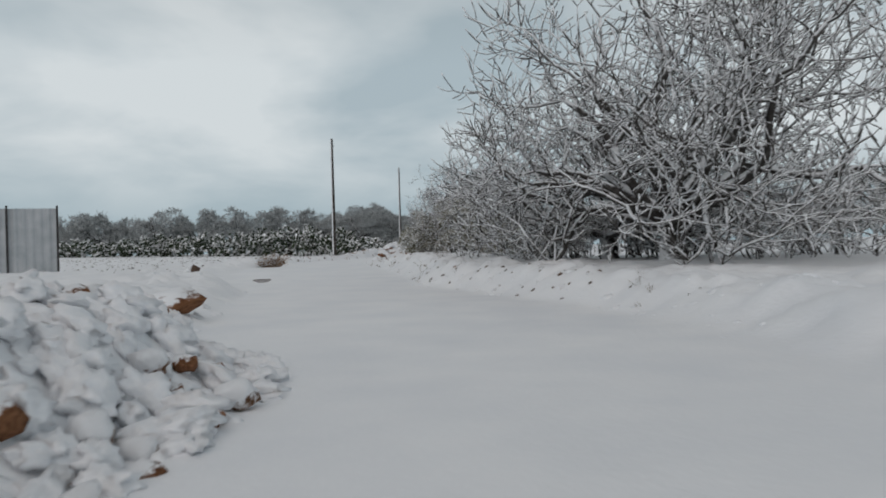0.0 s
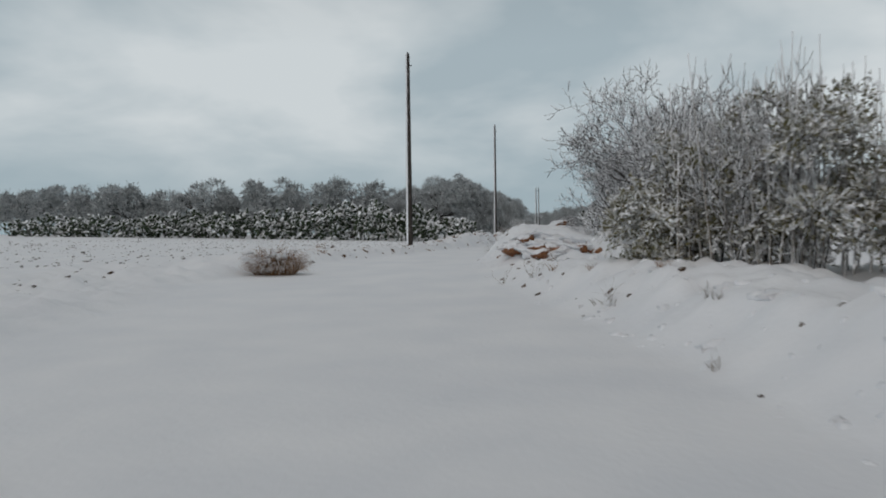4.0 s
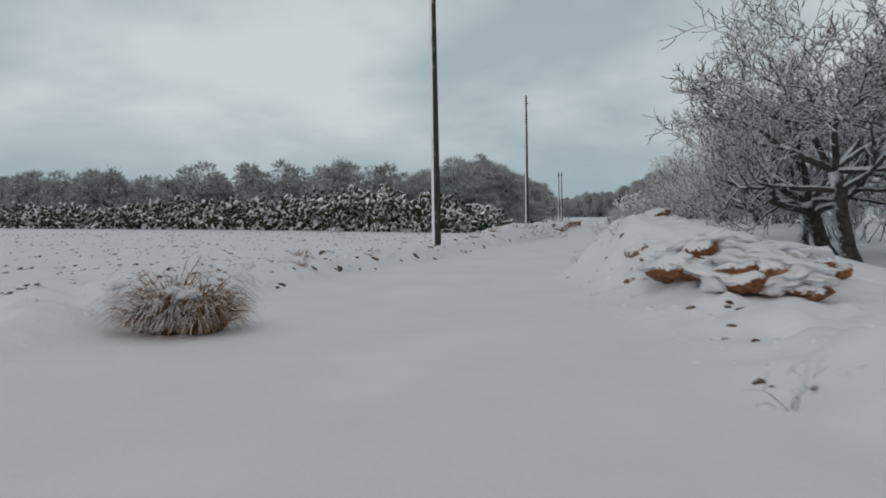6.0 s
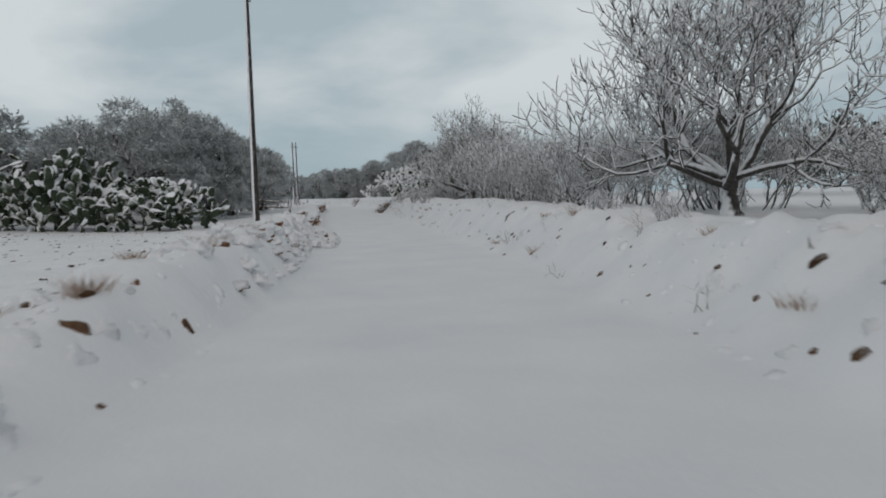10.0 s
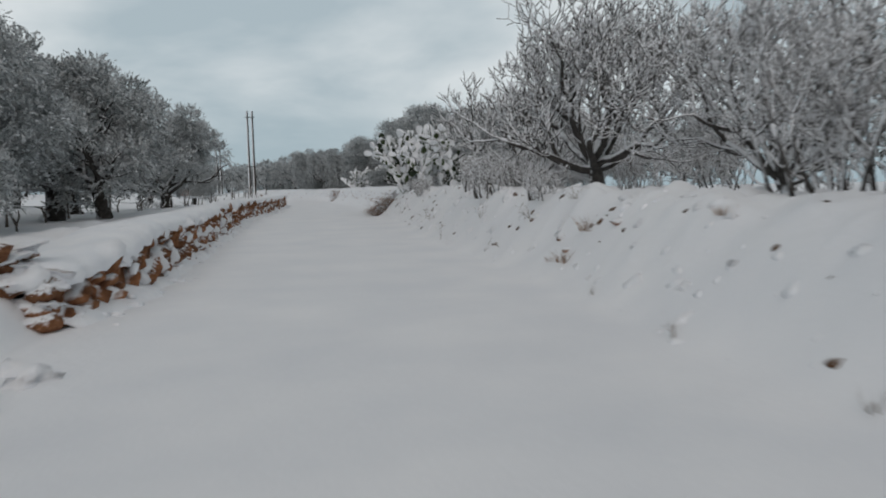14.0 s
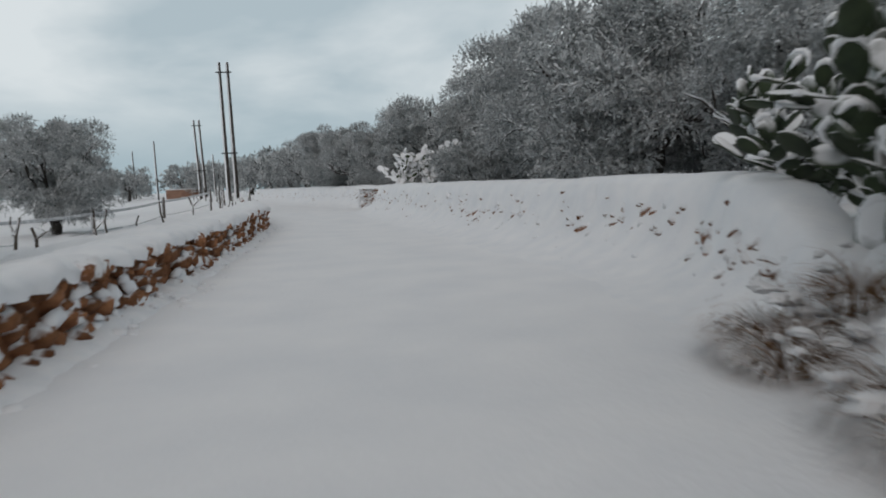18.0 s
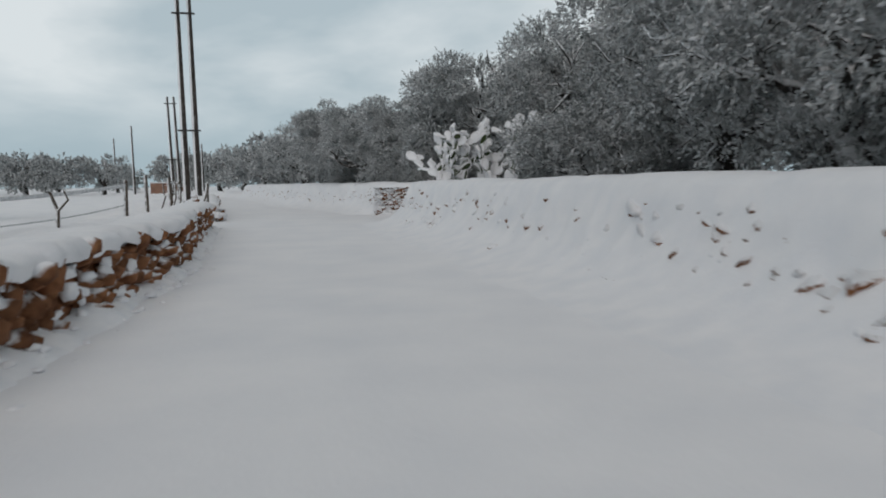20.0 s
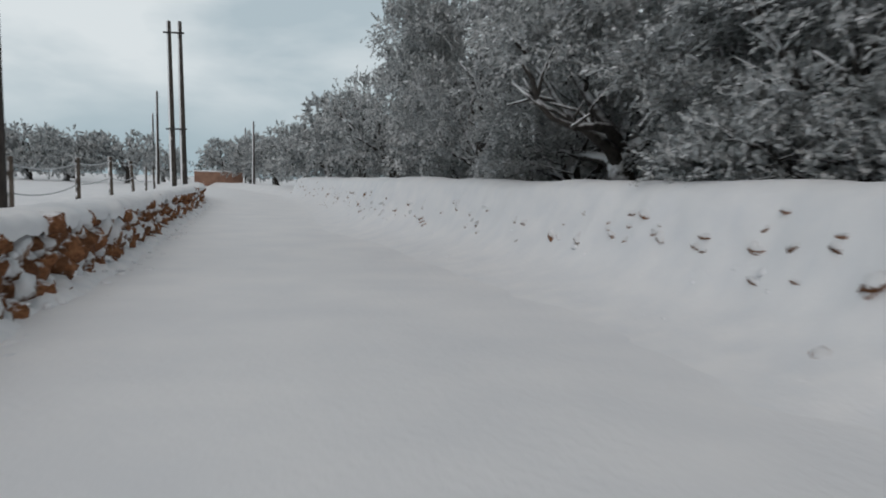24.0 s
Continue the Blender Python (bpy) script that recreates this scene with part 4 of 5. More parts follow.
def left_wall(y0, y1, seed, near, label, top=0.62):
    r = random.Random(seed)
    wall = base("dry_stone_wall", pose(0, 0, 0), label, "wall", "dry stone walls")
    shown, rest = [], []
    y = y0
    while y < y1:
        step = r.uniform(0.12, 0.25)
        z = -0.04
        k = ease(y0, y0 + 3, y) * 0.35 + 0.65
        while z < top * k - 0.1:
            h = r.uniform(0.11, 0.23)
            yy = y + r.uniform(-0.05, 0.05)
            m = stone_pose(r, EDGE_L(yy) - 0.16 - 0.12 * z + r.uniform(-0.12, 0.06), yy, ROAD(yy) + z + h / 2, 0.34, step * r.uniform(0.9, 1.2), h * r.uniform(1.2, 1.6), -heading(EDGE_L, yy)) @ Matrix.Rotation(r.uniform(-0.6, 0.6), 4, "X")
            (shown if near[0] < yy < near[1] and len(shown) < 300 else rest).append(m)
            z += h * 0.92
        y += step
    for i, m in enumerate(shown):
        piece("stone", (CLUMPS if (i * 7) % 20 < 9 else ROUGH)[i % 7], wall, m @ Matrix.Scale(1.15, 4))
    join_stones("far_stones", rest, wall, M_STONE_JOIN, ROUGH_LOW, True)

    def section(y):
        pts = []
        e, zr = EDGE_L(y), ROAD(y)
        k = ease(y0, y0 + 3, y) * 0.35 + 0.65
        zt = zr + top * k
        for d, dz in ((0.02, -0.05), (-0.01, 0.05), (0.06, 0.12), (0.2, 0.15), (0.4, 0.15), (0.6, 0.13), (0.85, 0.08), (1.3, -0.1), (1.8, -0.35)):
            j = 0.05 * nz(y * 1.7, d * 3, seed) + 0.03 * nz(y * 5.0, d * 4, seed + 3)
            pts.append((e - d + (0.13 * nz(y * 3.1, seed, 0) + 0.09 * nz(y * 7.0, seed, 1) if d < 0.1 else 0), y, zt + dz + j + (0.10 * nz(y * 4.3, seed, 7) if d < 0.1 else 0)))
        return pts

    loft("snow_cap", [y0 + 0.12 * i for i in range(int((y1 - y0) / 0.12) + 1)], section, M_SNOWCAP, wall, "thick smooth layer of snow")

    def core(y):
        k = (ease(y0, y0 + 3, y) * 0.35 + 0.65) * top
        return [(EDGE_L(y) - 0.14 - d + 0.05 * nz(y * 5, k * z * 6, seed), y, ROAD(y) - 0.05 + k * z) for d, z in ((0.0, 0.0), (0.01, 0.25), (0.02, 0.5), (0.03, 0.8), (0.05, 1.05), (0.3, 1.06), (0.6, 0.9))]

    loft("core", [y0 + 0.15 * i for i in range(int((y1 - y0) / 0.15) + 1)], core, M_STONE_JOIN, wall, "packed red-brown rubble behind the facing stones")

    def foot(y):
        w = 0.22 + 0.16 * nz(y * 0.9, seed, 5)
        t = 0.11 + 0.09 * nz(y * 1.6, seed, 2) + 0.06 * nz(y * 5.0, seed, 4)
        return [(EDGE_L(y) + w * d + 0.05 * nz(y * 6.0, d * 4, seed), y, ROAD(y) + t * k - 0.03 + 0.03 * nz(y * 7, d * 5, 3)) for d, k in ((-0.5, 1.3), (0.0, 1.0), (0.4, 0.8), (0.75, 0.45), (1.1, -0.1))]

    # stones standing up through the cap, and snow clinging to the face and lying along the foot
    tops = []
    y = y0 + 0.4
    while y < y1:
        k = ease(y0, y0 + 3, y) * 0.35 + 0.65
        tops.append(stone_pose(r, EDGE_L(y) - r.uniform(0.0, 0.2), y, ROAD(y) + top * k + r.uniform(-0.1, 0.04), r.uniform(0.16, 0.28), r.uniform(0.12, 0.24), r.uniform(0.16, 0.3), -heading(EDGE_L, y)))
        y += r.uniform(0.15, 0.9)
    for i, m in enumerate(tops):
        if near[0] < m.translation.y < near[1]:
            piece("stone", (ROUGH if i % 4 else CLUMPS)[i % 7], wall, m)
    join_stones("far_stones", [m for m in tops if not near[0] < m.translation.y < near[1]], wall, M_STONE_JOIN, ROUGH_LOW, True)
    lumps = []
    for _ in range(int((y1 - y0) * 11)):
        y, f = r.uniform(y0, y1), r.random()
        s = r.uniform(0.07, 0.2)
        if f < 0.5:
            k = ease(y0, y0 + 3, y) * 0.35 + 0.65
            z = r.random() * top * k
            lumps.append(stone_pose(r, EDGE_L(y) - 0.03 - 0.12 * z, y, ROAD(y) + z, s * 0.7, s * r.uniform(1.2, 2.6), s * r.uniform(0.7, 1.4), -heading(EDGE_L, y)))
        else:
            d, s = 0.45 * r.random() ** 1.5, 0.7 * s
            lumps.append(stone_pose(r, EDGE_L(y) + d, y, ROAD(y) + 0.10 * max(0.0, 1 - d / 0.3) - 0.15 * s, s, s * r.uniform(0.9, 1.5), s * 0.8))
    join_stones("snow_crumbs", lumps, wall, M_DRIFT, CRUMBS, True)

    loft("snow_drift", [y0 + 0.1 * i for i in range(int((y1 - y0) / 0.1) + 1)], foot, M_DRIFT, wall, "crumbled snow along the foot of the wall")


left_wall(88.0, 142.6, 301, (90, 122), "low dry-stone wall of red-brown field stones topped with snow")
left_wall(147.2, 186, 302, (147, 171), "dry-stone wall of rough red-brown stones capped with snow", 0.66)


def right_wall(y0, y1, seed, stones, label, closed=True):
    r = random.Random(seed)
    wall = base("dry_stone_wall", pose(0, 0, 0), label, "wall", "dry stone walls")

    def shape(y, d0):
        k = ease(y0 - 0.05, y0 + (0.9 if closed else 3.0), y) * (1 - ease(y1 - 0.7, y1 + 0.05, y))
        tall = (1.13 + 0.05 * nz(y * 0.4, seed, 0)) * (0.25 + 0.75 * math.sqrt(k))
        pts = []
        for d, z in ((-1.6, -0.05), (-1.0, 0.0), (-0.55, 0.06), (-0.15, 0.18), (0.08, 0.36), (0.2, 0.56), (0.30, 0.78), (0.38, 0.97), (0.52, 1.06), (0.75, 1.09), (1.0, 1.09), (1.25, 1.05), (1.42, 0.9), (1.5, 0.5), (1.55, 0.0)):
            b = 0.06 * nz(y * 1.3, z * 3, seed) + (0.09 if 0 < z < 0.9 else 0.02) * nz(y * 2.9, z * 5, seed + 2) + (0.05 if 0 < z < 0.9 else 0.01) * nz(y * 6.1, z * 9, seed + 6)
            pts.append((EDGE_R(y) + d * (0.55 + 0.45 * k) + d0 + (1 - k) * 0.35 + b, y, ROAD(y) + tall * z + 0.4 * b))
        return pts

    loft("snow_cover", [y0 + 0.1 * i for i in range(int((y1 - y0) / 0.1) + 1)], lambda y: shape(y, 0), M_SNOWCAP, wall, "drifted snow hiding most of the stones")
    poses = []
    for _ in range(stones):
        y = y0 + 0.5 + (y1 - y0 - 1.2) * r.random() ** 1.25
        f = min(0.9, max(0.08, 0.5 + 0.35 * nz(y * 0.3, seed, 8) + r.gauss(0, 0.16)))
        p = shape(y, 0)
        zs = [q[2] for q in p[2:8]]
        z = zs[0] + (zs[-1] - zs[0]) * f
        x = float(np.interp(z, zs, [q[0] for q in p[2:8]]))
        s = r.uniform(0.06, 0.13) if r.random() < 0.8 else r.uniform(0.13, 0.2)
        poses.append(pose(x + s * 0.38, y, z, r.uniform(-50, 50), r.uniform(-30, 30), r.uniform(-25, 25)) @ Matrix.Diagonal((s, s * r.uniform(0.8, 1.5), s * 0.75, 1)))
    for i, m in enumerate(poses):
        piece("stone", (ROUGH if i % 4 else CLUMPS)[i % 7], wall, m @ Matrix.Scale(1.2, 4))
    lumps = []
    for _ in range(int((y1 - y0) * 14)):
        y = r.uniform(y0 + 0.4, y1 - 0.8)
        p = shape(y, 0)
        f = 0.6 + r.random() ** 1.4 * 4.6
        i = int(f)
        q = Vector(p[i]).lerp(Vector(p[i + 1]), f - i)
        s = r.uniform(0.04, 0.13) * (1 if r.random() < 0.4 else 0.55)
        lumps.append(stone_pose(r, q.x + 0.03 * r.random(), y, q.z - 0.25 * s, s, s * r.uniform(0.9, 1.5), s * 0.8))
    join_stones("snow_crumbs", lumps, wall, M_DRIFT, CRUMBS, True)


def bank_crumbs(seed, edge, sign, y0, y1, n, far=1.7):
    r = random.Random(seed)
    poses = []
    for _ in range(n):
        y = r.uniform(y0, y1)
        x = edge(y) + sign * far * r.random() ** 1.3
        s = r.uniform(0.05, 0.17) * (1 if r.random() < 0.3 else 0.5)
        poses.append(lying(r, x, y, s * 0.12, s, s * r.uniform(1.0, 1.6), s * 0.7))
    e = base("snow_crumbs", pose(0, 0, 0), "broken lumps of snow along the edge of the bank", "snow", kind="stuff")
    join_stones("crumbs", poses, e, M_DRIFT, CRUMBS, True)


bank_crumbs(351, EDGE_R, 1, 12, 44, 420)
bank_crumbs(352, EDGE_R, 1, 44, 113, 1000)
bank_crumbs(353, EDGE_L, -1, 5, 30, 260, 2.6)
bank_crumbs(354, EDGE_L, -1, 41, 86, 600, 1.4)

right_wall(112.6, 143.5, 311, 250, "snow-plastered dry-stone wall with dark stones showing through", False)
right_wall(148.3, 188, 312, 170, "snow-plastered dry-stone wall continuing along the lane")


# ---- gate end of the wall with its tufa pillar ----
def gate_end():
    r = random.Random(321)
    g = base("gate_wall_end", pose(0, 0, 0), "rounded wall end of coursed brown stones, snow lying on each ledge", "wall")
    a, b = Vector((7.62, 148.5, 0)), Vector((9.22, 146.95, 0))
    z = -0.05
    while z < 1.04:
        h = r.uniform(0.10, 0.19)
        u = r.uniform(-0.04, 0.02)
        while u < 1.0:
            w = r.uniform(0.07, 0.24)
            t = u + w / 3.6
            c = a.lerp(b, t) + Vector((-0.12, -0.30, 0)) * (1 - (2 * t - 1) ** 2) * 0.8
            snowy = r.random() < 0.62 - 1.3 * t
            piece("snow_lump" if snowy else "stone", SNOW_LUMPS[r.randint(0, 5)] if snowy else (CLUMPS if r.random() < 0.75 - 1.0 * t else ROUGH)[r.randint(0, 6)], g, stone_pose(r, c.x + r.uniform(-.02, .02) - 0.05 * (1.04 - z), c.y + r.uniform(-0.03, 0.03) - 0.05 * (1.04 - z), z + h / 2 + r.uniform(-0.04, 0.04), w * 1.05, 0.26 + r.uniform(-0.03, 0.08), h * r.uniform(1.2, 1.75), -44 + 30 * (0.5 - t)))
            u += w / 2.25
        z += h * 0.93
    bm = bmesh.new()
    n = 20
    low = []
    for k in range(n + 1):
        t = k / n
        c = a.lerp(b, t) + Vector((-0.12, -0.30, 0)) * (1 - (2 * t - 1) ** 2) * 0.8
        low.append([bm.verts.new(q) for q in ((c.x - 0.12, c.y - 0.16, 1.02 + 0.03 * nz(t * 9, 0, 4)), (c.x - 0.10, c.y - 0.15, 1.12 + 0.03 * nz(t * 9, 1, 4)), (c.x + 0.15, c.y + 0.1, 1.2), (c.x + 0.7, c.y + 0.7, 1.2), (c.x + 0.9, c.y + 0.9, 0.6))])
    for p, q in zip(low, low[1:]):
        for i in range(4):
            bm.faces.new((p[i], q[i], q[i + 1], p[i + 1]))
    part("snow_cap", bm, M_SNOWCAP, g, "snow cap on the wall end", True)
    bm = bmesh.new()
    box(bm, (9.15, 148.65, 0.5), (1.2, 1.6, 1.1), None)
    part("core", bm, M_SNOWCAP, g, "snow packed behind the stones")
    pil = base("gate_pillar", pose(9.5, 146.75, 0, 0, 0, -8), "square tufa-block gate pillar, reddish brown with snow on top", "pillar")
    z = -0.05
    for k in range(4):
        bm = bmesh.new()
        box(bm, (0, 0.25, z + 0.155), (0.46 - 0.012 * (k % 2), 0.75, 0.305))
        bmesh.ops.subdivide_edges(bm, edges=bm.edges[:], cuts=4, use_grid_fill=True)
        for v in bm.verts:
            q = Vector((nz(v.co.x * 6, v.co.y * 6, v.co.z * 6), nz(v.co.x * 6 + 9, v.co.y * 6, v.co.z * 6), 0.3 * nz(v.co.x * 6, v.co.y * 6 + 9, v.co.z * 6)))
            v.co += 0.03 * q + 0.012 * Vector((nz(v.co.x * 19, v.co.z * 19, 1), nz(v.co.z * 19, v.co.y * 19, 2), 0))
        part("block", bm, M_TUFA, pil)
        z += 0.31
    bm = bmesh.new()
    box(bm, (0, 0.25, z + 0.03), (0.5, 0.8, 0.1))
    bmesh.ops.bevel(bm, geom=bm.edges[:], offset=0.04, segments=2, affect="EDGES")
    part("snow_cap", bm, M_SNOWCAP, pil, "", True)
    bar = base("gate_bar", pose(9.7, 146.7, 0.86), "thin metal gate bar lined with snow", "gate")
    bm = bmesh.new()
    tube(bm, [(0.0, 0, 0), (1.1, -0.25, 0.0), (2.3, -0.5, -0.02)], [0.025, 0.025, 0.025], 8)
    part("rail", bm, M_WIRE, bar)
    bm = bmesh.new()
    tube(bm, [(2.28, -0.5, -0.75), (2.3, -0.5, 0.02)], [0.03, 0.03], 8)
    part("stop_post", bm, M_IRON, bar)


gate_end()


# ---- rubble heaps and single stones ----
def heap(name, seed, n, spot, tall, size, label, kinds=None, flat=1.0):
    r = random.Random(seed)
    h = base(name, pose(0, 0, 0), label, "stone heap", "rubble heaps by the lane")
    for i in range(n):
        x, y, k = spot(r)
        s = r.uniform(*size)
        z = height(x, y) + tall * k * r.uniform(0.0, 1.0)
        if kinds is None and i % 10 < 6:
            piece("snow_lump", SNOW_LUMPS[i % 6], h, stone_pose(r, x, y, z + s * 0.05, s * r.uniform(1.0, 1.7), s * r.uniform(1.0, 1.5), s * r.uniform(0.8, 1.2)))
            continue
        if kinds is None:
            s *= 0.8
        piece("stone", (CLUMPS if i % 2 else ROUGH)[i % 7] if kinds is None else kinds[i % len(kinds)], h, stone_pose(r, x, y, z + s * 0.2, s * r.uniform(0.8, 1.2), s, s * r.uniform(0.75, 1.05) * flat))
        if kinds is not None and i % 3:
            piece("snow_lump", SNOW_LUMPS[i % 6], h, stone_pose(r, x + 0.1 * s, y + 0.1 * s, z + s * 0.42, s * r.uniform(0.9, 1.4), s * r.uniform(0.9, 1.2), s * 0.4))
    return h


def rubble_bank(seed, y0, y1, wide, step, size, stones, label, edge=EDGE_L, sign=-1, lift=0.12):
    """Snow lumps and stones packed side by side along the edge of the lane."""
    r = random.Random(seed)
    h = base("stone_heap", pose(0, 0, 0), label, "stone heap", "rubble heaps by the lane")
    y = y0
    while y < y1:
        d = -0.2 if lift > 0.05 else 0.25 + r.random() * step
        while d < wide:
            x, yy = edge(y) + sign * d + r.uniform(-0.4, 0.4) * step, y + r.uniform(-0.4, 0.4) * step
            s = r.uniform(*size)
            z = height(x, yy) + (r.uniform(-0.02, lift) if lift > 0.05 else -0.14 * s)
            if r.random() < stones:
                piece("stone", (CLUMPS if r.random() < 0.4 else ROUGH)[r.randint(0, 6)], h, stone_pose(r, x, yy, z, s * 0.9, s * 0.8, s * 0.75))
            else:
                piece("snow_lump", SNOW_LUMPS[r.randint(0, 5)], h, lying(r, x, yy, (0.1 if lift > 0.05 else 0.22) * s - max(0.0, z - height(x, yy)), s * r.uniform(1.1, 1.7), s * r.uniform(0.9, 1.4), s * r.uniform(0.7, 1.0)))
            d += step
        y += step


rubble_bank(331, 6.2, 11.4, 2.5, 0.22, (0.14, 0.3), 0.3, "heap of brown field stones under clumps of snow")
rubble_bank(336, 11.4, 17.5, 2.4, 0.42, (0.1, 0.22), 0.14, "snow clumps and stones beside the lane", lift=0.02)
rubble_bank(341, 43.0, 62.0, 1.4, 0.3, (0.07, 0.17), 0.2, "snow clods and brown stones on the edge of the field", lift=0.03)
rubble_bank(332, 74.0, 86.4, 1.5, 0.24, (0.13, 0.28), 0.26, "tumbled wall stones half buried in snow")
rubble_bank(337, 103.5, 113.0, 1.3, 0.42, (0.08, 0.18), 0.2, "snow clods and small stones along the foot of the bank", EDGE_R, 1, 0.03)
rubble_bank(338, 86.0, 103.5, 1.2, 0.5, (0.07, 0.2), 0.12, "snow clods and small stones along the foot of the bank", EDGE_R, 1, 0.01)
rubble_bank(339, 18.0, 40.0, 1.2, 0.6, (0.07, 0.18), 0.2, "snow clods and small stones along the foot of the bank", EDGE_R, 1, 0.01)
rubble_bank(340, 44.0, 62.0, 1.2, 0.6, (0.07, 0.19), 0.15, "snow clods and small stones along the foot of the bank", EDGE_R, 1, 0.01)
heap("stone_heap", 333, 60, lambda r: (-2.2 + r.gauss(0, 0.5), 42.9 + r.uniform(-0.8, 0.8), 0.8), 0.26, (0.22, 0.5), "pile of flat reddish stones with snow between them", ROUGH + CLUMPS[:3], 0.85)
heap("stone_heap", 344, 30, lambda r: (-2.6 - r.uniform(0.0, 1.1), 88.0 + r.uniform(-0.15, 0.25), 0.9), 0.4, (0.16, 0.3), "reddish stones stacked at the end of the wall", ROUGH + CLUMPS[:3], 0.9)
heap("stone_heap", 334, 130, lambda r: ((lambda y: (EDGE_L(y) - r.uniform(0.2, 1.6), y, 0.3))(r.uniform(63, 74))), 0.12, (0.10, 0.24), "small stones and clods along the snowy bank")


# flush dark chips: brown stones, and shade of small holes put in as colour
def scatter_stones(seed, edge, sign, y0, y1, n, group, size=(0.06, 0.17)):
    r = random.Random(seed)
    for i in range(n):
        y = r.uniform(y0, y1)
        x = edge(y) + sign * r.uniform(0.1, 1.25)
        s = r.uniform(*size)
        ob = new("bank_stone", BANK_STONES[i % 7])
        ob.matrix_basis = lying(r, x, y, s * 0.02, s * r.uniform(0.9, 1.3), s * 0.85, s * 0.5)
        tagged(ob, "dark brown stone chip in the bank, also standing in for shadowed holes", "stone", group)


scatter_stones(341, EDGE_R, 1, 14, 42, 80, "stones on the bank", (0.035, 0.1))
scatter_stones(342, EDGE_R, 1, 45, 112, 150, "stones on the bank", (0.035, 0.11))
scatter_stones(343, EDGE_L, -1, 43, 62, 80, "stones on the bank", (0.05, 0.16))

slab = new("bank_stone", ROUGH[3])
slab.matrix_basis = pose(-1.38, 54.07, height(-1.38, 54.07) + 0.08, 0, -18, 30) @ Matrix.Diagonal((0.75, 0.6, 0.35, 1))
tagged(slab, "large flat brown stone on the crest of the bank", "stone", "stones on the bank")


# ---- dry grass ----
def tuft_mesh(seed, blades, tall, wide):
    r = random.Random(seed)
    V, F = [], []
    for _ in range(blades):
        w, q = r.uniform(0, 6.283), wide * r.random()
        p = Vector((math.cos(w) * q * 0.5, math.sin(w) * q * 0.5, 0))
        d = Vector((math.cos(w) * r.uniform(0.0, 0.5) + r.uniform(-.2, .2), math.sin(w) * r.uniform(0.0, 0.5) + r.uniform(-.2, .2), 1)).normalized()
        side = d.cross(Vector((r.uniform(-1, 1), r.uniform(-1, 1), 0.2))).normalized() * r.uniform(0.002, 0.005)
        h = tall * r.uniform(0.5, 1.1)
        i = len(V)
        for k in range(4):
            wd = side * (1 - 0.28 * k)
            V += [p - wd, p + wd]
            d = (d + Vector((math.cos(w) * 0.16, math.sin(w) * 0.16, -0.12))).normalized()
            p = p + d * h / 3
        for k in range(3):
            F.append((i + 2 * k, i + 2 * k + 1, i + 2 * k + 3, i + 2 * k + 2))
    return py_mesh("blades", V, F, M_GRASS)


TUFTS = [tuft_mesh(401, 90, 0.22, 0.3), tuft_mesh(402, 70, 0.30, 0.3), tuft_mesh(403, 110, 0.17, 0.4)]


def tuft(x, y, i, k=1.0, label="tuft of dry brown grass bent under snow"):
    ob = new("grass_tuft", TUFTS[i % 3])
    ob.matrix_basis = pose(x, y, height(x, y) - 0.03, 0, 0, i * 71) @ Matrix.Diagonal((k, k, k, 1))
    tagged(ob, label, "grass", "dry grass tufts")


r = random.Random(411)
for i in range(26):
    y = r.uniform(43, 74)
    tuft(EDGE_L(y) - abs(r.gauss(0.8, 0.4)), y, i, r.uniform(0.5, 1.0))
for i in range(20):
    y = r.uniform(22, 110)
    tuft(EDGE_R(y) + abs(r.gauss(0.8, 0.4)), y, i, r.uniform(0.4, 1.0))
clump = base("grass_clump", pose(-8.85, 41.1, height(-8.85, 41.1) - 0.05), "large clump of dry rust-brown grass weighed down by snow", "grass")


def tussock_mesh(seed, blades, tall, wide):
    """A rounded mound of long blades that rise and fall over."""
    r = random.Random(seed)
    V, F = [], []
    for _ in range(blades):
        w, q = r.uniform(0, 6.283), math.sqrt(r.random())
        p = Vector((math.cos(w) * q * wide, math.sin(w) * q * wide, 0))
        d = Vector((math.cos(w) * q * 0.5 + r.uniform(-.25, .25), math.sin(w) * q * 0.5 + r.uniform(-.25, .25), 1)).normalized()
        side = d.cross(Vector((r.uniform(-1, 1), r.uniform(-1, 1), 0.2))).normalized() * r.uniform(0.007, 0.014)
        h = tall * r.uniform(0.75, 1.35) * (1.15 - 0.5 * q)
        i = len(V)
        for k in range(6):
            V += [p - side * (1 - 0.15 * k), p + side * (1 - 0.15 * k)]
            d = (d + Vector((math.cos(w) * 0.22, math.sin(w) * 0.22, -0.16 * k))).normalized()
            p = p + d * h / 5
            p.z = max(p.z, 0.02)
        for k in range(5):
            F.append((i + 2 * k, i + 2 * k + 1, i + 2 * k + 3, i + 2 * k + 2))
    return py_mesh("tussock", V, F, M_GRASS)


BIG = tussock_mesh(404, 700, 0.95, 0.26)
for i, (a, b, k) in enumerate(((0, 0, 1.0), (-0.3, 0.1, 0.8), (0.28, 0.05, 0.9))):
    piece("tussock", BIG, clump, pose(a, b, 0, 0, 0, i * 67) @ Matrix.Diagonal((k * 0.8, k * 0.8, k * 1.2, 1)))
r = random.Random(405)
for i in range(14):
    s = r.uniform(0.12, 0.3)
    piece("snow_lump", SNOW_LUMPS[i % 6], clump, stone_pose(r, r.uniform(-0.55, 0.3), r.uniform(-0.35, 0.2), r.uniform(0.36, 0.6), s * 1.4, s, s * 0.6))

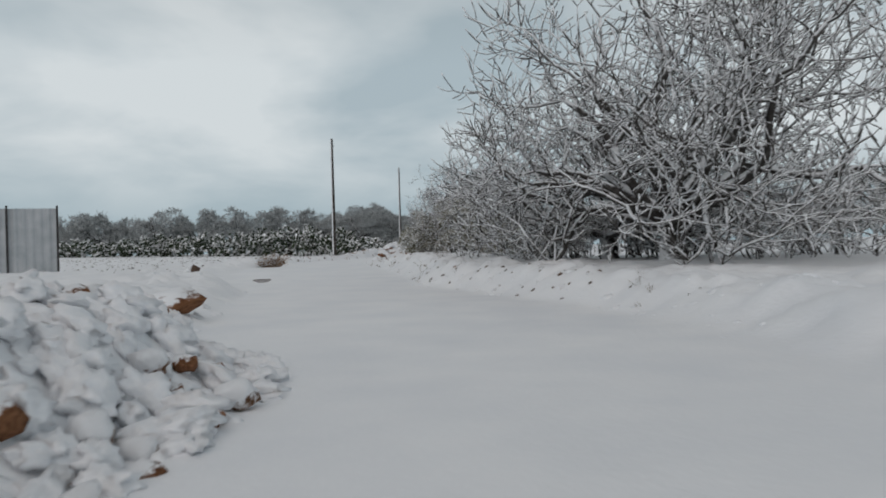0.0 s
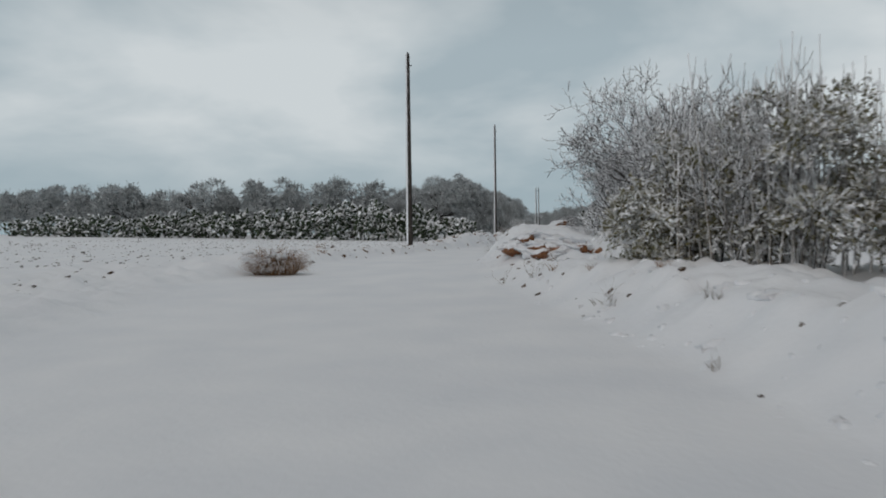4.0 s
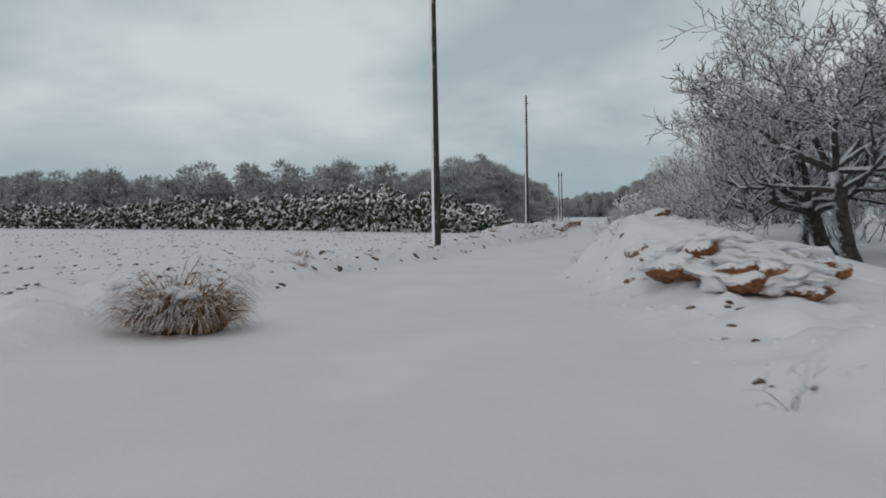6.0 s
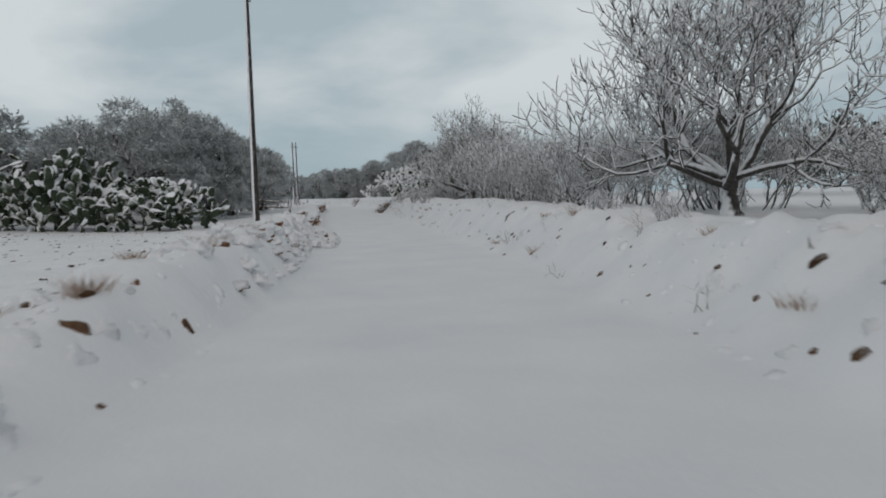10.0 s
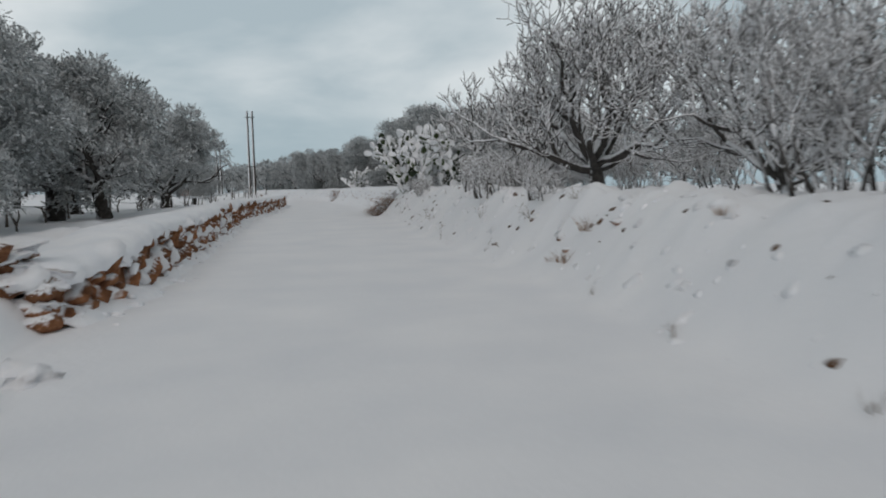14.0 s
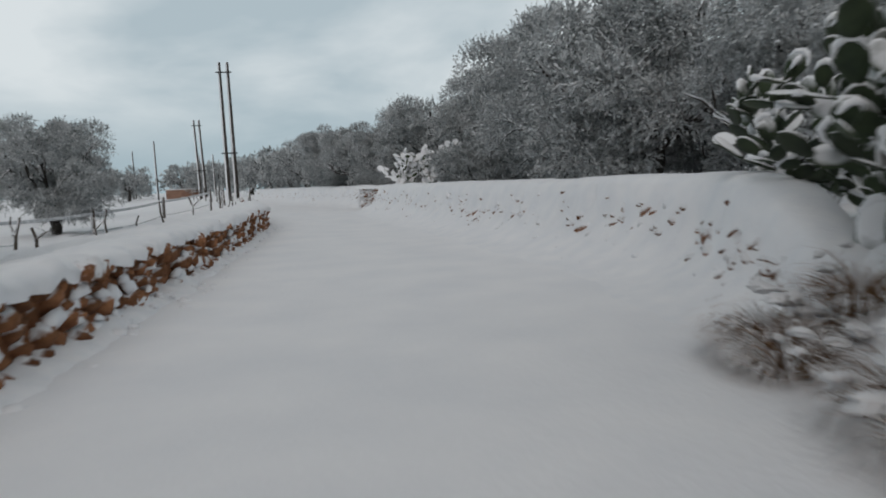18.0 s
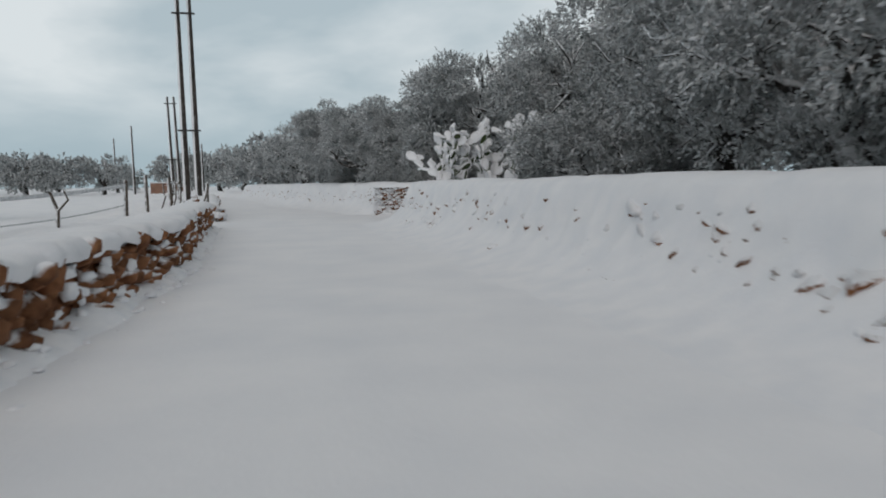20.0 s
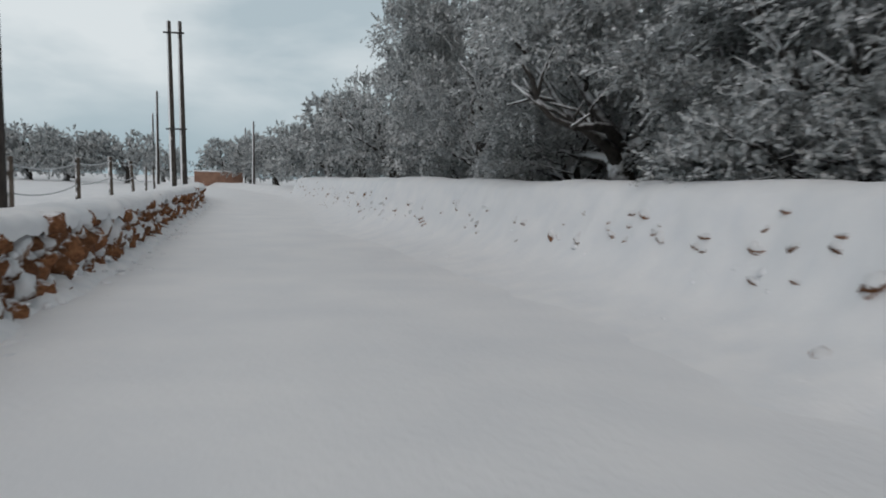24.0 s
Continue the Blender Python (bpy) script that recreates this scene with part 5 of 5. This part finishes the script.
# dry brush at the foot of the big prickly pear
r = random.Random(412)
for i in range(16):
    y = r.uniform(109.2, 113.2)
    x = EDGE_R(y) + r.uniform(-0.15, 0.7)
    ob = new("dry_brush", BIG)
    k = r.uniform(0.5, 0.85)
    ob.matrix_basis = pose(x, y, height(x, y) - 0.04, 0, 0, i * 71) @ Matrix.Diagonal((k * 0.95, k * 0.95, k * 0.95, 1))
    for q in range(5):
        e = new("snow_lump", SNOW_LUMPS[(i + q) % 6])
        w = r.uniform(0.06, 0.15)
        e.matrix_basis = stone_pose(r, x + r.uniform(-0.3, 0.3), y + r.uniform(-0.4, 0.3), height(x, y) + r.uniform(0.12, 0.5) * k / 0.6, w * 1.3, w, w * 0.7)
        tagged(e, "lump of snow resting on the dry brush", "snow", "snow lumps on the brush")
    tagged(ob, "dry brown brush hanging over the edge of the bank", "grass", "dry brush on the bank")


# ---- bare sprigs on banks and walls ----
def sprigs():
    r = random.Random(444)
    spots = []
    for i in range(70):
        y = r.uniform(44, 112) if i < 45 else r.uniform(14, 40)
        spots.append((EDGE_R(y) + r.uniform(0.1, 1.2), y, r.uniform(0.2, 0.45)))
    spots += [(-3.5, 48.6, 0.55), (-3.4, 46.9, 0.5), (-3.3, 50.2, 0.5), (4.06, 171.0, 0.9), (4.21, 171.6, 0.7)]
    spots += [(EDGE_R(y) + r.uniform(-0.1, 0.2), y, r.uniform(0.2, 0.45)) for y in (118.2, 121, 124.5, 128.3, 131, 133.6, 136.8, 139.5, 152, 155.4)]
    T, G = [], []
    for x, y, k in spots:
        z = height(x, y)
        for _ in range(r.randint(3, 7)):
            d = Vector((r.uniform(-0.9, 0.5), r.uniform(-0.7, 0.7), 1)).normalized()
            bough(T, G, T, G, r, Vector((x + r.uniform(-.2, .2) * k, y + r.uniform(-.2, .2) * k, z - 0.02)), d, k * r.uniform(0.35, 0.65), 0.006, 94, 0.05, 0.05, 95, 0.003)
    tagged(new("dry_sprigs", py_mesh("dry_sprigs", T, G, M_CANE, True)), "thin dry sprigs poking through the bank snow", "twigs", kind="stuff")


sprigs()


# ---- clods and stubble of the ploughed field ----
def clods():
    r = random.Random(421)
    poses = []
    for _ in range(4200):
        y = 29 + 59 * r.random()
        x = EDGE_L(y) - 2.2 - 34 * r.random() ** 1.4
        s = r.uniform(0.04, 0.10)
        poses.append(stone_pose(r, x, y, height(x, y) - s * 0.08, s * r.uniform(1, 1.8), s, s * 0.6))
    e = base("field_clods", pose(0, 0, 0), "dark clods of ploughed earth poking through field snow", "soil", kind="stuff")
    join_stones("clods", poses, e, M_EARTH)


clods()


# ---- fences ----
def post(name, x, y, h, parent, lean=(0.0, 0.0), rad=0.045, mat=None, z=None):
    bm = bmesh.new()
    z0 = height(x, y) - 0.1 if z is None else z
    tube(bm, [(x, y, z0), (x + lean[0] * h * 0.5, y + lean[1] * h * 0.5, z0 + h * 0.5), (x + lean[0] * h, y + lean[1] * h, z0 + h)], [rad, rad * 0.95, rad * 0.85], 8)
    part(name, bm, mat or M_POST, parent)


def rail_line(name, a, b, sag, rad, parent, mat):
    bm = bmesh.new()
    n = 8
    pts = [Vector(a).lerp(Vector(b), i / n) - Vector((0, 0, sag * 4 * (i / n) * (1 - i / n))) for i in range(n + 1)]
    tube(bm, pts, [rad] * (n + 1), 6)
    part(name, bm, mat, parent)


def fence(line, h, label, seed, rails):
    r = random.Random(seed)
    f = base("fence", pose(0, 0, 0), label, "fence", "field fences")
    tops = []
    for x, y in line:
        hh = h * r.uniform(0.9, 1.1) * (0.74 if 120 < y < 143 else 1.0)
        post("fence_post", x, y, hh, f, (r.uniform(-0.06, 0.06), r.uniform(-0.06, 0.06)), r.uniform(0.045, 0.065))
        tops.append((x, y, height(x, y) + hh - 0.1))
    for p, q in zip(tops, tops[1:]):
        for drop, rad in rails:
            rail_line("wire", (p[0], p[1], p[2] - drop), (q[0], q[1], q[2] - drop), r.uniform(0.03, 0.1), rad, f, M_WIRE)


fence([(-8.2, 93), (-7.6, 98), (-7.0, 103), (-6.5, 108), (-6.0, 113), (-5.4, 118.2), (-3.9, 125.6), (-2.6, 131), (-1.3, 136.2), (0.0, 141.6)], 1.25, "field fence of thin wooden posts with snow-coated wire", 501, [(0.15, 0.042), (0.65, 0.016)])
fence([(0.3, 148.4), (-0.1, 152), (-0.2, 156), (-0.7, 160), (-1.3, 164), (-2.0, 168.5), (-2.8, 173), (-3.7, 178)], 1.1, "fence of thin posts and wire behind the wall", 502, [(0.1, 0.012), (0.5, 0.012)])
r = random.Random(511)
for i in range(26):
    y = r.uniform(98, 140)
    x = float(np.interp(y, [93, 118, 142], [-8.2, -5.4, 0.0])) + r.uniform(-0.5, 1.4)
    v = base("vine_stump", pose(x, y, height(x, y) - 0.05, 0, 0, r.uniform(0, 360)), "gnarled dark vine stake dusted with snow", "stake", "stakes along the fence")
    k = r.uniform(0.35, 0.8)
    bm = bmesh.new()
    tube(bm, [(0, 0, 0), (r.uniform(-.06, .06), r.uniform(-.06, .06), k * 0.5), (r.uniform(-.14, .14), r.uniform(-.14, .14), k)], [0.04, 0.035, 0.03], 7)
    part("stake", bm, M_POST, v)
    if i % 2:
        bm = bmesh.new()
        tube(bm, [(0.02, 0, k * 0.5), (r.uniform(-0.25, 0.25), r.uniform(-0.25, 0.25), k * 0.8), (r.uniform(-0.3, 0.3), r.uniform(-0.3, 0.3), k * 1.05)], [0.03, 0.024, 0.015], 6)
        part("arm", bm, M_POST, v)


# rail between the second pole and the wall
g = base("rail_gate", pose(0, 0, 0), "snow-lined wooden rail between the pole and the wall", "gate")
post("gate_post", -3.5, 87.8, 0.75, g, rad=0.06)
for z in (1.2, 0.95):
    rail_line("rail", (-4.95, 87.7, z), (-3.5, 87.8, z - 0.12), 0.02, 0.035, g, M_POST)

# posts and brushwood where the wall opens
o = base("opening_posts", pose(0, 0, 0), "leaning dark posts and sticks at the wall opening", "posts")
for x, y, h, lx, ly in ((1.62, 147.0, 1.25, 0.02, 0.0), (1.35, 146.9, 0.9, 0.28, 0.0), (1.8, 147.6, 0.8, 0.25, 0.1), (0.4, 146.6, 0.95, 0.3, 0.0), (0.7, 146.9, 1.0, 0.1, 0.0), (0.1, 146.2, 0.85, 0.35, 0.1), (0.95, 146.5, 0.7, -0.05, 0.0), (0.33, 142.9, 1.2, 0.0, 0.0)):
    post("stick", x, y, h, o, (lx, ly), 0.04 if h < 1.1 else 0.055)
heap("stone_heap", 335, 46, lambda r: (r.uniform(1.1, 2.05), r.uniform(146.6, 147.5), 0.8), 0.42, (0.12, 0.25), "large ochre stones at the foot of the wall end", ROUGH + CLUMPS[:2], 1.1)

# ---- far poles, red wall ----
for x, y, top in ((-10.4, 206.5, 7.9), (-17, 232, 8.2), (-7.2, 236, 7.2), (-13.5, 285, 8.5), (-3.8, 215, 6.4)):
    pole(x, y, top, label="distant wooden utility pole in the snowy field")
w = base("red_wall", pose(-9.7, 232, 0.2, 0, 0, 6), "low reddish rendered wall across the end of the lane", "wall")
bm = bmesh.new()
box(bm, (0, 0, 0.7), (5.4, 0.4, 1.8))
part("wall_body", bm, M_BRICKWALL, w)
bm = bmesh.new()
box(bm, (0, 0, 1.68), (5.4 + 0.3, 0.6, 0.16))
bmesh.ops.bevel(bm, geom=bm.edges[:], offset=0.06, segments=2, affect="EDGES")
part("snow_cap", bm, M_SNOWCAP, w, "", True)


# ---- metal fence, wet patch and rocks near the start ----
def sheet_fence():
    f = base("sheet_fence", pose(-13.8, 30.0, height(-13.8, 30.0) - 0.1, 0, 0, 20), "grey corrugated metal sheet fence", "fence")
    for s in range(5):
        bm = bmesh.new()
        n = 24
        cols = []
        for k in range(n + 1):
            x = -s * 1.6 - 1.6 * k / n
            d = 0.03 if (k // 2) % 2 else 0.0
            cols.append([bm.verts.new((x, d, 0)), bm.verts.new((x, d, 2.45)), bm.verts.new((x, d + 0.012, 0)), bm.verts.new((x, d + 0.012, 2.45))])
        for p, q in zip(cols, cols[1:]):
            bm.faces.new((p[0], p[1], q[1], q[0]))
            bm.faces.new((p[2], q[2], q[3], p[3]))
            bm.faces.new((p[1], p[3], q[3], q[1]))
        part("sheet", bm, M_SHEET, f)
        bm = bmesh.new()
        box(bm, (-s * 1.6, -0.04, 1.25), (0.06, 0.06, 2.6))
        part("upright", bm, M_IRON, f)


sheet_fence()

# puddle-like bare patch, built as a thin flat sheet with a dark rim
b = base("board", pose(-5.8, 27.5, height(-5.8, 27.5) + 0.05, 0, 0, 6), "puddle-like grey wet patch with a dark rim in the snow", "board")
bm = bmesh.new()
vs = [bm.verts.new(q) for q in ((-0.29, 0.12, 0.03), (0.28, 0.18, 0.03), (0.2, 0.0, -0.01), (0.04, -0.2, -0.04), (-0.08, -0.22, -0.04), (-0.06, -0.08, -0.03))]
face = bm.faces.new(vs)
ex = bmesh.ops.extrude_face_region(bm, geom=[face])
for v in ex["geom"]:
    if isinstance(v, bmesh.types.BMVert):
        v.co += Vector((0, 0.0, -0.03))
part("panel", bm, M_PUDDLE, b)
bm = bmesh.new()
tube(bm, [(-0.29, 0.13, 0.035), (0.0, 0.165, 0.045), (0.28, 0.19, 0.035)], [0.01, 0.014, 0.01], 6)
part("rim", bm, M_PLANK, b)

p = base("metal_sheet", pose(-7.4, 25.0, height(-7.4, 25.0) - 0.02, 0, 0, -20) @ Matrix.Scale(0.62, 4), "crumpled rust-brown sheet propped up in the snow", "sheet")
bm = bmesh.new()
grid = [[bm.verts.new((-0.6 + 0.3 * i, 0.1 * math.sin(i * 1.9) + 0.32 * j, (0.62 - 0.12 * abs(i - 3)) * j + 0.04 * math.cos(i * 2.3))) for i in range(5)] for j in (0.0, 0.5, 1.0)]
for a, c in zip(grid, grid[1:]):
    for i in range(4):
        bm.faces.new((a[i], a[i + 1], c[i + 1], c[i]))
ex = bmesh.ops.extrude_face_region(bm, geom=bm.faces[:])
for v in ex["geom"]:
    if isinstance(v, bmesh.types.BMVert):
        v.co += Vector((0.0, 0.015, 0.01))
part("plate", bm, M_PLANK, p)

rock = new("rock", ROUGH[5])
rock.matrix_basis = pose(-4.1, 15.3, height(-4.1, 15.3) + 0.12, 6, -8, 20) @ Matrix.Diagonal((1.05, 0.6, 0.45, 1))
tagged(rock, "rust-brown rock with snow on top beside the heap", "rock")
for x, y, w in ((-3.3, 43.9, 0.6), (-3.25, 45.3, 0.42), (-2.9, 44.4, 0.35)):
    rock = new("rock", ROUGH[int(w * 10)])
    rock.matrix_basis = pose(x, y, height(x, y) - 0.02, 10, -12, y * 40) @ Matrix.Diagonal((w * 0.9, w * 0.7, w * 0.6, 1))
    tagged(rock, "reddish rock breaking out of the snowy bank", "rock", "rocks in the bank")
